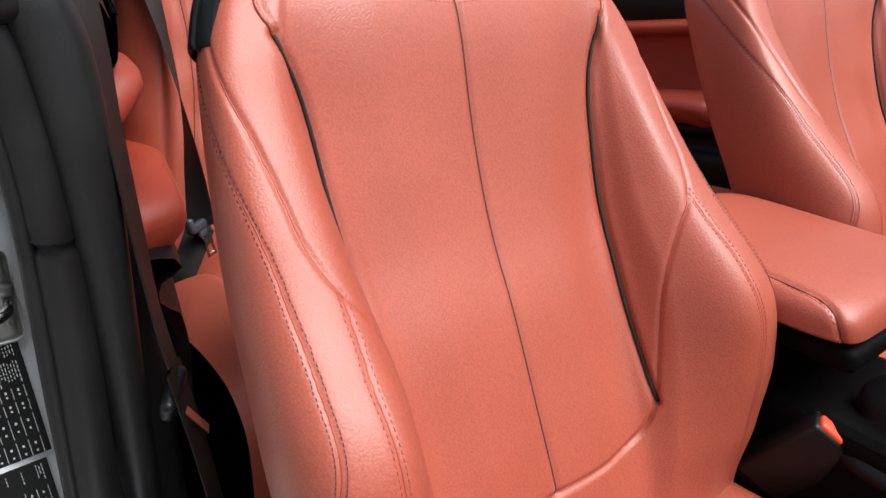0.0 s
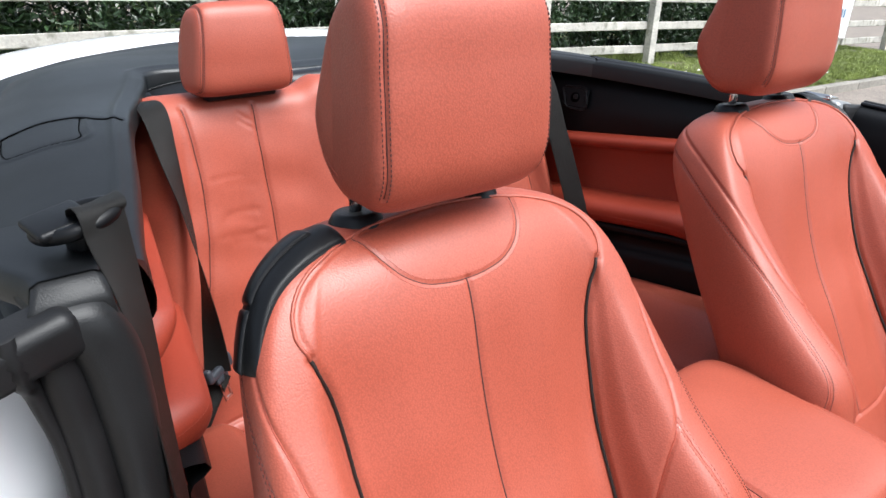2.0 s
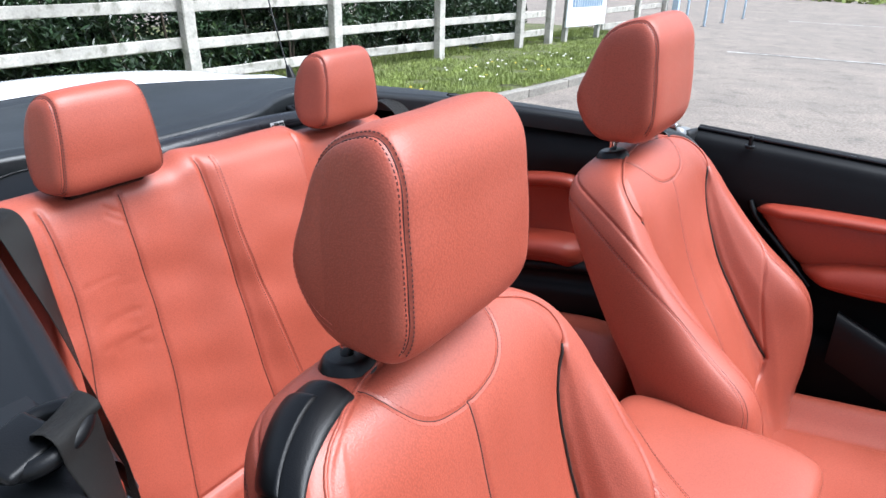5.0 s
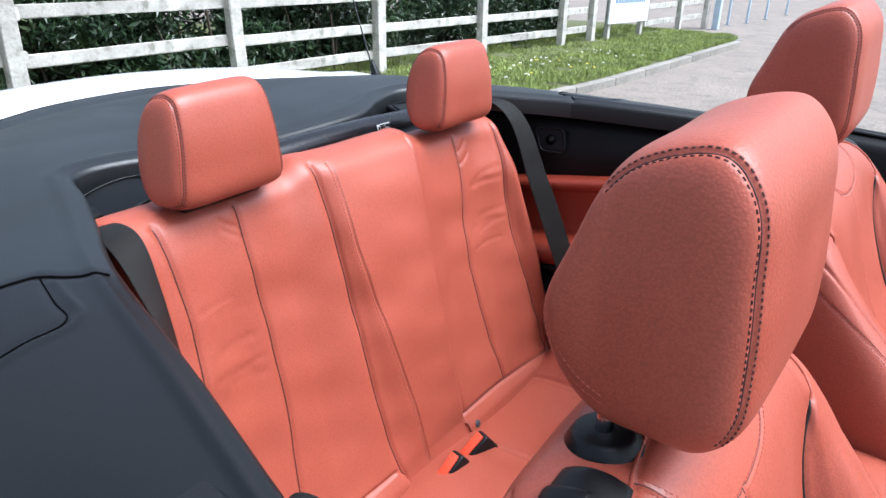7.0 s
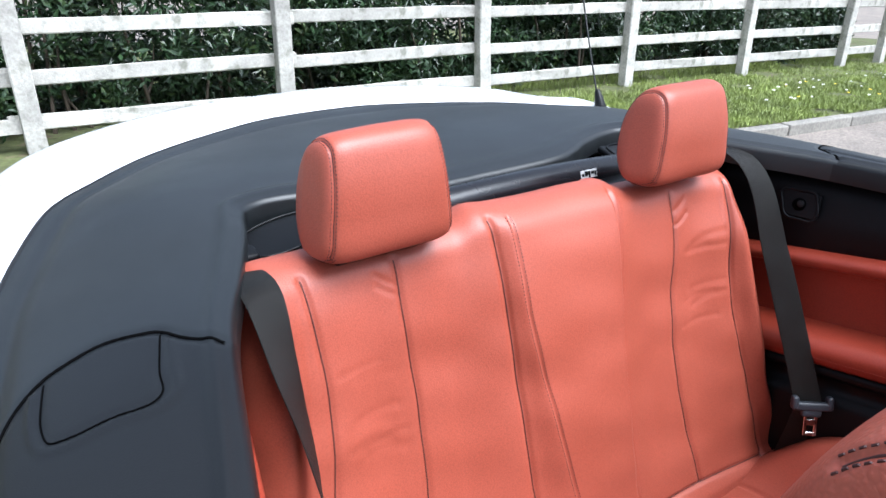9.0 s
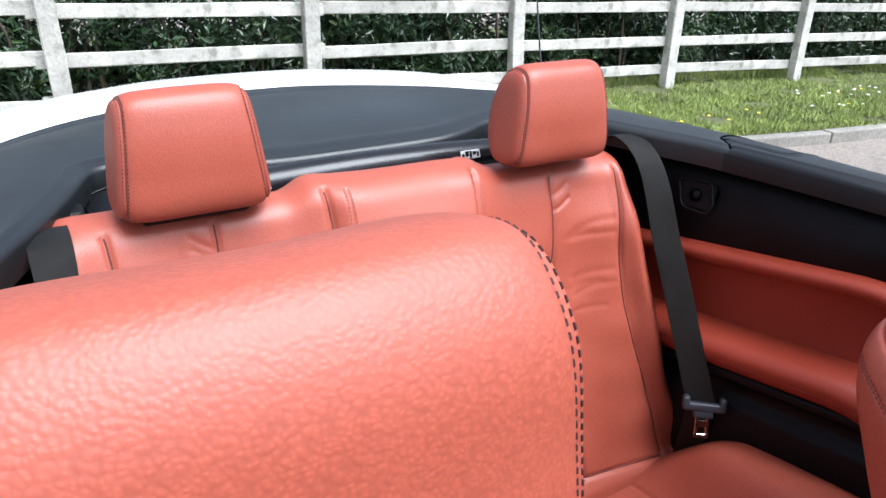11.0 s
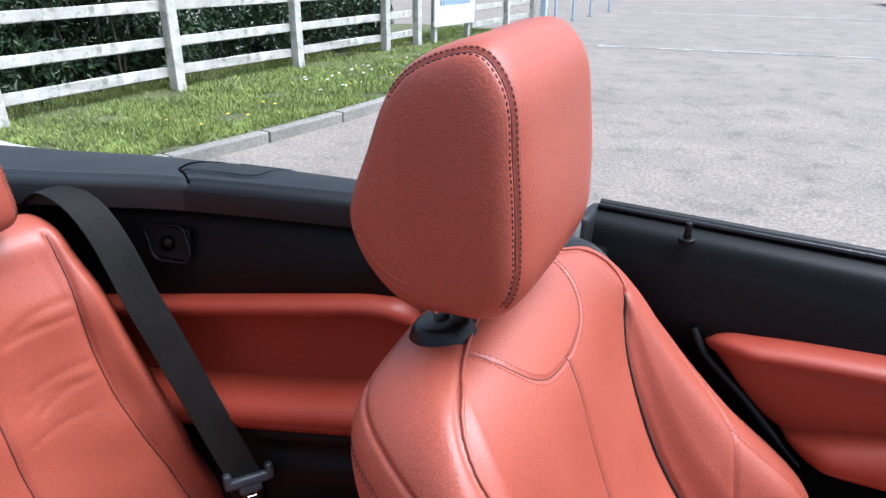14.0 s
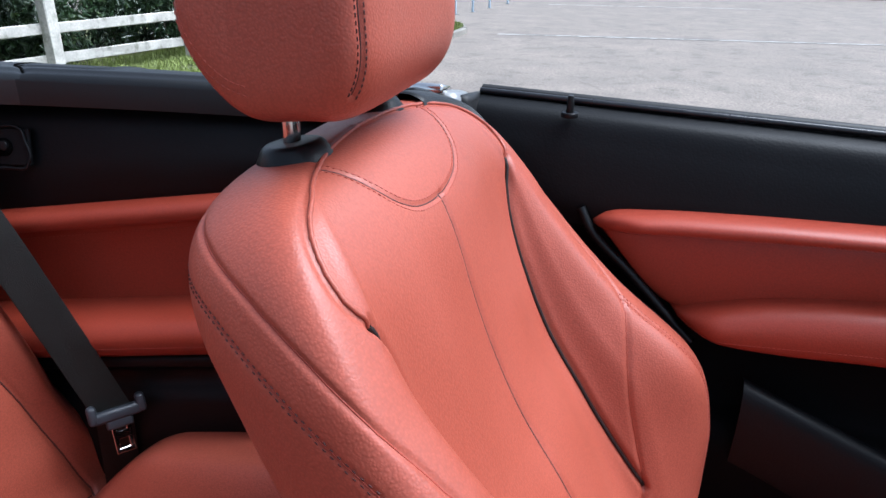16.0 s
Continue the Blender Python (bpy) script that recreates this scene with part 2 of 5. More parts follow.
def resample(pts, n):
    """n points evenly along a smooth line through the given points."""
    pts = np.asarray(pts, float)
    if len(pts) > 2:
        s = np.concatenate([[0], np.cumsum(np.linalg.norm(np.diff(pts, axis=0), axis=1))])
        fine = np.linspace(0, s[-1], 40 * len(pts))
        pts = np.stack([curve(list(zip(s, pts[:, k])))(fine) for k in range(pts.shape[1])], 1)
    s = np.concatenate([[0], np.cumsum(np.linalg.norm(np.diff(pts, axis=0), axis=1))])
    u = np.linspace(0, s[-1], n)
    return np.stack([np.interp(u, s, pts[:, k]) for k in range(pts.shape[1])], 1)


def unit(v):
    return v / np.maximum(np.linalg.norm(v, axis=-1, keepdims=True), 1e-9)


def grid_faces(r, c, wrap=False):
    i, j = np.meshgrid(np.arange(r - 1), np.arange(c if wrap else c - 1), indexing="ij")
    i, j = i.ravel(), j.ravel()
    k = (j + 1) % c
    return np.stack([i * c + j, i * c + k, (i + 1) * c + k, (i + 1) * c + j], 1)


def tube(name, pts, radius, mat, parent=None, label="", n=60, sides=10, flat=(1.0, 1.0), up=(0, 0, 1)):
    """A round or oval bar along a smooth line; flat gives its two half-widths as shares of the radius."""
    P = resample(pts, n)
    T = unit(np.gradient(P, axis=0))
    S = unit(np.cross(T, np.array(up, float)))
    U = np.cross(S, T)
    a = np.linspace(0, 2 * np.pi, sides, endpoint=False)
    V = P[:, None] + radius * (np.cos(a)[None, :, None] * flat[0] * S[:, None] + np.sin(a)[None, :, None] * flat[1] * U[:, None])
    return mesh_part(name, V.reshape(-1, 3), grid_faces(n, sides, True), mat, parent, label)


def ribbon(name, pts, width, thick, side, mat, parent=None, label="", n=60):
    """A strap along a smooth line; side: the way across it, one for all or one at each given point."""
    P = resample(pts, n)
    side = np.asarray(side, float)
    W = np.repeat(side[None], n, 0) if side.ndim == 1 else np.stack([np.interp(np.linspace(0, 1, n), np.linspace(0, 1, len(side)), side[:, k]) for k in range(3)], 1)
    T = unit(np.gradient(P, axis=0))
    W = unit(W - (W * T).sum(1, keepdims=True) * T)
    N = np.cross(T, W)
    prof = [(-.5, -.3), (-.48, -.5), (-.3, -.42), (0, -.5), (.3, -.42), (.48, -.5), (.5, -.3), (.5, .3), (.48, .5), (.3, .42), (0, .5), (-.3, .42), (-.48, .5), (-.5, .3)]
    V = np.stack([P + w * width * W + t * thick * N for w, t in prof], 1)
    return mesh_part(name, V.reshape(-1, 3), grid_faces(n, len(prof), True), mat, parent, label)


def wobble(P, size, amount, seed=0.0):
    """Soft random heights at points P, by sums of turned waves."""
    rng = np.random.RandomState(int(seed * 10) + 5)
    out = np.zeros(P.shape[:-1])
    for _ in range(10):
        k = rng.normal(size=3) / size
        out += np.sin(P @ k + rng.uniform(0, 7)) / 10 ** 0.5
    return out * amount


class Skin:
    """A dense upholstered surface of rows and columns, in which seams are pressed; a: way along a row from its middle column, s: way up the rows."""

    def __init__(self, P, mid, wrap):
        self.P, self.mid, self.wrap = P, mid, wrap
        d = np.linalg.norm(np.diff(P, axis=1), axis=2)
        A = np.concatenate([np.zeros((len(P), 1)), np.cumsum(d, 1)], 1)
        self.A = A - A[:, mid:mid + 1]
        c = P[:, mid]
        self.S = np.concatenate([[0], np.cumsum(np.linalg.norm(np.diff(c, axis=0), axis=1))])
        self.normals()

    def normals(self):
        if self.wrap:
            Q = np.concatenate([self.P[:, -1:], self.P, self.P[:, :1]], 1)
            du = np.gradient(Q, axis=1)[:, 1:-1]
        else:
            du = np.gradient(self.P, axis=1)
        dv = np.gradient(self.P, axis=0)
        self.N = unit(np.cross(du, dv))

    def press(self, line, depth=0.003, width=0.003, puff=0.0015, puff_width=0.012):
        """Sinks a seam along a line of (a, s) into the surface, with a slight swelling beside it."""
        n = max(24, 9 * len(line))
        L = resample(line, n)
        Q = self.at(line, n)[0]
        best = np.full(self.A.shape, 9.0)
        for k in range(n - 1):
            lo, hi = min(L[k, 1], L[k + 1, 1]) - 0.045, max(L[k, 1], L[k + 1, 1]) + 0.045
            i, j = np.searchsorted(self.S, (lo, hi))
            rows = slice(max(i - 1, 0), j + 1)
            p, e = self.P[rows] - Q[k], Q[k + 1] - Q[k]
            t = np.clip(p @ e / (e @ e + 1e-12), 0, 1)
            d = np.linalg.norm(p - t[..., None] * e, axis=2)
            best[rows] = np.minimum(best[rows], d)
        h = -depth * np.exp(-(best / width) ** 2) + 0.22 * puff * np.exp(-((best - puff_width * 0.6) / puff_width) ** 2)
        self.P = self.P + self.N * h[..., None]

    def at(self, line, n):
        """Points and normals along a line of (a, s)."""
        L = resample(line, n)
        r = np.clip(np.interp(L[:, 1], self.S, np.arange(len(self.S))), 0, len(self.S) - 1.001)
        i = r.astype(int)
        f = (r - i)[:, None]
        out, nor = [], []
        for k in range(n):
            col = np.interp(L[k, 0], self.A[i[k]], np.arange(self.A.shape[1]))
            c = min(int(col), self.A.shape[1] - 2)
            g = col - c
            q = [self.P[i[k] + x, c + y] for x in (0, 1) for y in (0, 1)]
            m = [self.N[i[k] + x, c + y] for x in (0, 1) for y in (0, 1)]
            w = [(1 - f[k]) * (1 - g), (1 - f[k]) * g, f[k] * (1 - g), f[k] * g]
            out.append(sum(a * b for a, b in zip(q, w)))
            nor.append(sum(a * b for a, b in zip(m, w)))
        return np.array(out), unit(np.array(nor))

    def near(self, points):
        """The (a, s) of the places on the surface that lie nearest to points in space, seen from above."""
        out = []
        for p in points:
            k = int(np.argmin(np.hypot(self.P[..., 0] - p[0], self.P[..., 1] - p[1]) + 4 * np.clip(p[2] - 0.06 - self.P[..., 2], 0, 1)))
            i, j = np.unravel_index(k, self.A.shape)
            out.append((float(self.A[i, j]), float(self.S[i])))
        return out

    def stitch(self, name, lines, mat, parent, label="", pitch=0.0052, length=0.0034, r=0.00040, lift=0.0002):
        """Rows of single stitches lying on the surface, one mesh."""
        V, F = [], []
        for line in lines:
            L = resample(line, 50)
            total = np.linalg.norm(np.diff(self.at(line, 60)[0], axis=0), axis=1).sum()
            n = max(4, int(total / pitch))
            P, N = self.at(line, n)
            T = unit(np.gradient(P, axis=0))
            S = np.cross(T, N)
            for p, t, nn, s in zip(P, T, N, S):
                o = len(V)
                c = p + nn * lift
                for e in (-1, 1):
                    for u, w in ((-1, -1), (1, -1), (0.7, 1), (-0.7, 1)):
                        V.append(c + e * t * length / 2 * (1 if w < 0 else 0.7) + u * r * s + w * r * nn)
                F += [[o, o + 1, o + 2, o + 3], [o + 7, o + 6, o + 5, o + 4], [o, o + 4, o + 5, o + 1], [o + 1, o + 5, o + 6, o + 2], [o + 2, o + 6, o + 7, o + 3], [o + 3, o + 7, o + 4, o]]
        return mesh_part(name, V, F, mat, parent, label, smooth=False)

    def cord(self, name, line, r, mat, parent, label="", lift=0.0, n=80):
        P, N = self.at(line, n)
        return tube(name, P + N * lift, r, mat, parent, label, n=n, sides=8, up=N.mean(0) + 1e-4)

    def build(self, name, mat, parent, label=""):
        r, c = self.P.shape[:2]
        return mesh_part(name, self.P.reshape(-1, 3), grid_faces(r, c, self.wrap), mat, parent, label)


def loop_angles(n, ex, ey, w, d, half=False):
    """Angles at which points lie evenly along the loop x = w sin^ex, y = d cos^ey."""
    q = np.linspace(0, 1, 3000)
    t = np.unique(np.concatenate([np.arcsin(q ** (1 / ex)), np.arccos(q ** (1 / ey))]))
    t = t if half else np.concatenate([t, np.pi - t[-2::-1]])
    t = np.concatenate([-t[:0:-1], t])
    c = np.stack([w * spow(np.sin(t), ex), d * spow(np.cos(t), ey)], 1)
    s = np.concatenate([[0], np.cumsum(np.linalg.norm(np.diff(c, axis=0), axis=1))])
    return np.interp(np.linspace(0, s[-1], n, endpoint=half), s, t)


def spow(v, e):
    return np.sign(v) * np.abs(v) ** e


# ---- ground and surroundings ----
def slope(x, y):
    """The height of the car park, which falls gently away beside the car."""
    return -0.037 * x - 0.007 * y


def ground():
    n = 60
    xs = np.concatenate([np.linspace(-400, -14, 8), np.linspace(-12, 20, 44), np.linspace(24, 500, 8)])
    ys = np.concatenate([np.linspace(-400, -12, 8), np.linspace(-10, 20, 44), np.linspace(24, 500, 8)])
    X, Y = np.meshgrid(xs, ys)
    Z = wobble(np.stack([X, Y, X * 0], 2), 3.0, 0.006, 1)
    Z = np.where((np.abs(X) < 2.5) & (np.abs(Y) < 3), Z * 0.2, Z)
    far = np.clip(np.hypot(X, Y) / 60, 1, None)
    V = np.stack([X, Y, Z - 0.01 + slope(X, Y) / far], 2)
    return tagged(mesh_part("ground", V.reshape(-1, 3), grid_faces(len(ys), len(xs)), ASPHALT), "worn grey asphalt of a car park", "ground", kind="structure")


FENCE_YAW = -0.0137
SPACING = 1.929


def fence_at(j, back=0.0):
    """The place of fence post j, or a point behind it; the line bends a little."""
    bend = -0.041 * min(j * j, 4) - (0.08 * (-2 - j) if j < -2 else 0)
    return np.array([5.242 + (0.19 if j <= -3 else 0) + SPACING * j * math.cos(FENCE_YAW), 5.344 + SPACING * j * math.sin(FENCE_YAW) + bend + back])


def kerb_y(x):
    return np.interp(x, [-30, 2.0, 3.9, 4.7, 5.5, 7.1, 9.0, 12.6, 13.4], [5.0, 3.85, 3.58, 3.47, 3.40, 3.33, 3.36, 3.45, 3.8])


def verge():
    """The grass strip between the kerb and the hedge."""
    xs = np.linspace(-14, 13.4, 150)
    fr = np.linspace(0, 1, 24)
    X = np.repeat(xs[:, None], 24, 1)
    y0 = kerb_y(xs) + 0.06
    Y = y0[:, None] + fr[None] * (11.0 - y0[:, None])
    Z = 0.072 + 0.03 * np.minimum(fr[None] * 6, 1) + slope(X, Y) + wobble(np.stack([X, Y, X * 0], 2), 0.4, 0.012, 2)
    V = np.stack([X, Y, Z], 2)
    ob = mesh_part("lawn", V.reshape(-1, 3), grid_faces(150, 24)[:, ::-1], SOIL)
    return tagged(ob, "mown grass verge behind a low kerb", "grass", kind="structure")


def kerbs():
    base = thing("kerb", "worn concrete kerb stones along the grass verge", "kerb", kind="structure")
    bm = block((0.9, 0.11, 0.22), None, 0.012, 2)
    first = part("kerb_stone", bm, KERB, base)
    x = -3.0
    i = 0
    while x < 13.0:
        x1 = x + 0.9
        y, y1 = float(kerb_y(x)), float(kerb_y(x1))
        m = pose((x + x1) / 2, (y + y1) / 2, -0.025 + slope((x + x1) / 2, (y + y1) / 2) + 0.004 * math.sin(i * 2.3), 0, 2.1, math.degrees(math.atan2(y1 - y, x1 - x)))
        ob = first if i == 0 else new("kerb_stone", first.data)
        ob.parent = base
        ob.matrix_local = m
        x, i = x1 + 0.008, i + 1


def grass_blades():
    rng = np.random.RandomState(3)
    n = 120000
    x = rng.uniform(0.5, 13.2, n)
    y0 = kerb_y(x) + 0.05
    f = rng.beta(1.1, 1.6, n)
    y = y0 + f * (5.95 - y0)
    keep = (np.sin(x * 5.1 + y * 3.3) + np.sin(x * 2.3 - y * 6.1) > -1.55)
    x, y, f = x[keep], y[keep], f[keep]
    n = len(x)
    h = rng.uniform(0.025, 0.06, n) * (1 + 0.8 * (f > 0.8))
    a = rng.uniform(0, 6.28, n)
    lean = rng.normal(0, 0.025, (n, 2))
    z = np.full(n, 0.085) + slope(x, y)
    w = 0.0045
    c = np.stack([x, y, z], 1)
    s = np.stack([np.cos(a), np.sin(a), a * 0], 1) * w
    tip = c + np.concatenate([lean, h[:, None]], 1)
    V = np.stack([c - s, c + s, tip + s * 0.3, tip - s * 0.3], 1).reshape(-1, 3)
    F = np.arange(4 * n).reshape(-1, 4)
    tagged(mesh_part("grass", V, F, GRASS, smooth=False), "short green grass blades on the verge", "grass", kind="stuff")
    for name, mat, cnt, label, rngs in (("daisies", PETAL, 34, "small white daisies in the grass", (5.6, 9.0)), ("dandelions", YELLOW, 14, "yellow dandelions in the grass", (3.4, 7.5))):
        V, F = [], []
        for _ in range(cnt):
            px = rng.uniform(*rngs)
            py = float(kerb_y(px)) + rng.uniform(0.25, 1.3)
            r = rng.uniform(0.010, 0.018)
            o = len(V)
            V.append((px, py, 0.145 + slope(px, py)))
            for k in range(8):
                V.append((px + r * math.cos(k * 0.785), py + r * math.sin(k * 0.785), 0.138 + slope(px, py) + 0.006 * (k % 2)))
            F += [[o, o + 1 + k, o + 1 + (k + 1) % 8] for k in range(8)]
        tagged(mesh_part(name, V, F, mat), label, "flowers", kind="stuff")


def fence():
    base = thing("fence", "weathered pale timber post and rail fence with four rails", "fence", kind="")
    rng = random.Random(4)

    def stick(name, size):
        bm = bmesh.new()
        bmesh.ops.create_cube(bm, size=1.0, matrix=Matrix.Diagonal((*size, 1)))
        long = max(range(3), key=lambda k: size[k])
        bmesh.ops.subdivide_edges(bm, edges=[e for e in bm.edges if abs((e.verts[0].co - e.verts[1].co)[long]) > size[long] * 0.9], cuts=3)
        bmesh.ops.bevel(bm, geom=[e for e in bm.edges if len(e.link_faces) == 2 and e.calc_face_angle() > 1], offset=0.006, segments=1, affect="EDGES")
        for v in bm.verts:
            v.co += Vector((rng.uniform(-1, 1), rng.uniform(-1, 1), rng.uniform(-1, 1))) * 0.004
        return part(name, bm, WOOD, base)

    posts = [stick("post", (0.12, 0.10, 1.42)) for _ in range(3)]
    rails = [stick("rail", (SPACING + 0.06, 0.04, 0.095)) for _ in range(4)]
    used = set()

    def put(stock, k, m):
        src = stock[k % len(stock)]
        ob = src if src.name not in used else new(src.name.split(".")[0], src.data)
        used.add(src.name)
        ob.parent = base
        ob.matrix_local = m
    heights = (0.20, 0.485, 0.81, 1.12)
    stations = list(range(-7, 3)) + [2.5]
    for k, i in enumerate(stations):
        q = fence_at(i)
        z0 = -0.14 - 0.0715 * i
        put(posts, k, pose(q[0], q[1], z0 + 0.56, rng.uniform(-1, 1), rng.uniform(-1.2, 1.2), math.degrees(FENCE_YAW)))
        if i < 2:
            a, b = fence_at(i, 0.065), fence_at(i + 1, 0.065)
            for j, h in enumerate(heights):
                put(rails, k * 4 + j, pose((a[0] + b[0]) / 2, (a[1] + b[1]) / 2, z0 - 0.036 + h + rng.uniform(-0.012, 0.012), 0, 2.1 + rng.uniform(-0.5, 0.5), math.degrees(math.atan2(b[1] - a[1], b[0] - a[0]))))
    short = [stick("rail", (SPACING / 2, 0.04, 0.095)) for _ in range(2)]
    a, b = fence_at(2, 0.065), fence_at(2.5, 0.065)
    for j, h in enumerate(heights):
        put(short, j, pose((a[0] + b[0]) / 2, (a[1] + b[1]) / 2, -0.301 + h, 0, 2.1, math.degrees(math.atan2(b[1] - a[1], b[0] - a[0]))))
    # rails go on past the sign, towards the car park gate
    far = thing("fence_end", "weathered timber rails beyond the sign board", "fence")
    a = np.array([12.0, 4.95])
    for i in range(2):
        b = a + np.array([1.55, -0.02])
        yw = math.degrees(math.atan2(b[1] - a[1], b[0] - a[0]))
        ob = new("post", posts[i % 3].data)
        ob.parent = far
        ob.matrix_local = pose(b[0], b[1], slope(*b) + 0.60, 0, 0, yw)
        for j, h in enumerate(heights):
            ob = new("rail", rails[j % 4].data)
            ob.parent = far
            c = (a + b) / 2
            ob.matrix_local = pose(c[0], c[1] + 0.065, slope(*c) + 0.07 + h, 0, 2.1, yw) @ Matrix.Diagonal((0.78, 1, 1, 1))
        a = b


def hedge():
    """A laurel hedge: twigs and many single leaves in clumps, with gaps."""
    rng = np.random.RandomState(8)
    clumps, V, F = [], [], []
    centres = []
    for k in range(520):
        x = rng.uniform(-5.6, 2.55)
        d = rng.uniform(0.5, 1.7)
        z = abs(rng.normal(0, 1)) * 0.8 + 0.12 if k % 3 else rng.uniform(0.1, 2.6)
        q = fence_at(x, d)
        centres.append((q[0], q[1], min(z, 2.6) + slope(*q), rng.uniform(0.18, 0.46)))
    for cx, cy, cz, r in centres:
        m = int(260 * (r / 0.3) ** 2)
        d = rng.normal(size=(m, 3))
        d = unit(d) * r * rng.uniform(0.35, 1.0, (m, 1)) ** 0.6
        p = np.array([cx, cy, cz]) + d * (1.1, 0.8, 0.9)
        p = p[p[:, 2] > slope(cx, cy) + 0.12]
        t = unit(rng.normal(size=(len(p), 3)) + (0, -0.5, -0.3))
        s = unit(np.cross(t, rng.normal(size=(len(p), 3))))
        ln, wd = rng.uniform(0.03, 0.062, (len(p), 1)), rng.uniform(0.011, 0.02, (len(p), 1))
        up = np.cross(s, t) * wd * 0.35
        quad = np.stack([p - t * ln, p - s * wd + up, p + t * ln, p + s * wd + up], 1)
        clumps.append(quad)
    Q = np.concatenate(clumps)
    V = Q.reshape(-1, 3)
    o = np.arange(len(Q)) * 4
    F = np.concatenate([np.stack([o, o + 1, o + 2], 1), np.stack([o, o + 2, o + 3], 1)])
    base = thing("hedge", "dense dark green laurel hedge behind the fence", "hedge")
    tagged(mesh_part("leaves", V, F, LEAF, base, "dark glossy green leaves", smooth=False), kind="stuff")
    TV, TF = [], []
    for cx, cy, cz, r in centres[:240]:
        bx, by = cx + rng.normal(0, 0.15), cy + rng.normal(0, 0.1)
        pts = np.array([(bx, by, slope(bx, by) + 0.05), ((bx + cx) / 2 + rng.normal(0, 0.05), (by + cy) / 2, slope(cx, cy) + (cz - slope(cx, cy)) * 0.55), (cx, cy, cz)])
        for a, b, r0, r1 in ((pts[0], pts[1], 0.018, 0.012), (pts[1], pts[2], 0.012, 0.005)):
            ob = len(TV)
            for q, rr in ((a, r0), (b, r1)):
                for k in range(5):
                    TV.append(q + rr * np.array([math.cos(k * 1.257), math.sin(k * 1.257), 0]))
            TF += [[ob + k, ob + (k + 1) % 5, ob + 5 + (k + 1) % 5, ob + 5 + k] for k in range(5)]
    tagged(mesh_part("branchwork", TV, TF, TWIG, base, "thin brown branches"), kind="stuff")


def sign_board():
    base = thing("sign_board", "white sign board with blue grey lettering on the fence", "sign", at=pose(11.05, 4.93, -0.33, 0, 2, -5))
    part("board", block((1.34, 0.03, 1.0), pose(0, 0, 0.74), 0.004), BOARD, base)
    part("post", block((0.08, 0.08, 1.3), pose(-0.56, 0.06, 0.60), 0.006), WOOD, base)
    part("post", block((0.08, 0.08, 1.3), pose(0.56, 0.06, 0.60), 0.006), WOOD, base)
    rng = random.Random(2)
    x = -0.52
    while x < 0.50:
        w = rng.uniform(0.04, 0.07)
        part("letter_bar", block((w, 0.004, 0.13), pose(x + w / 2, -0.018, 0.62), 0.001, 1), BLUE_INK, base)
        x += w + 0.024
    x = -0.34
    while x < 0.2:
        w = rng.uniform(0.06, 0.14)
        part("letter_bar", block((w, 0.004, 0.06), pose(x + w / 2, -0.018, 0.98), 0.001, 1), PALE_BLUE, base)
        x += w + 0.025


def bollards():
    gate = thing("gate_post", "wide pale blue grey post at the end of the verge", "post", at=pose(15.2, 4.7, slope(15.2, 4.7)))
    part("shaft", block((0.13, 0.13, 1.3), pose(0, 0, 0.65), 0.012, 2), PALE_BLUE, gate)
    part("foot_plate", block((0.22, 0.22, 0.015), pose(0, 0, 0.004), 0.003), STEEL, gate)
    first = None
    for x, y in ((16.6, 4.85), (17.6, 4.7), (19.3, 4.7), (21.5, 4.7)):
        if first is None:
            first = thing("bollard", "thin grey steel post at the edge of the car park", "post", "posts at the car park edge", at=pose(x, y, slope(x, y)))
            part("shaft", cyl(0.03, 1.2, pose(0, 0, 0.6), 16, bevel=0.008), PALE_BLUE, first, smooth=True)
            part("foot_plate", block((0.14, 0.14, 0.012), pose(0, 0, 0.003), 0.003), STEEL, first)
        else:
            copy_thing(first, pose(x, y, slope(x, y)))


def bay_lines():
    for x, y, L, yaw in ((13.05, -0.4, 6.6, 99.0), (22.4, 0.6, 6.0, 99.0)):
        n = 60
        V, F = [], []
        d = np.array([math.cos(radians(yaw)), math.sin(radians(yaw))])
        s = np.array([-d[1], d[0]])
        rng = np.random.RandomState(5)
        for i in range(n):
            c = np.array([x, y]) + d * (i / (n - 1) - 0.5) * L
            w = 0.045 + rng.uniform(-0.008, 0.008)
            for e in (-1, 1):
                V.append((*(c + s * w * e), -0.003 + slope(*c)))
        F = [[2 * i, 2 * i + 1, 2 * i + 3, 2 * i + 2] for i in range(n - 1)]
        tagged(mesh_part("bay_line", V, F, LINE), "worn white painted parking bay line", "road marking", kind="structure")


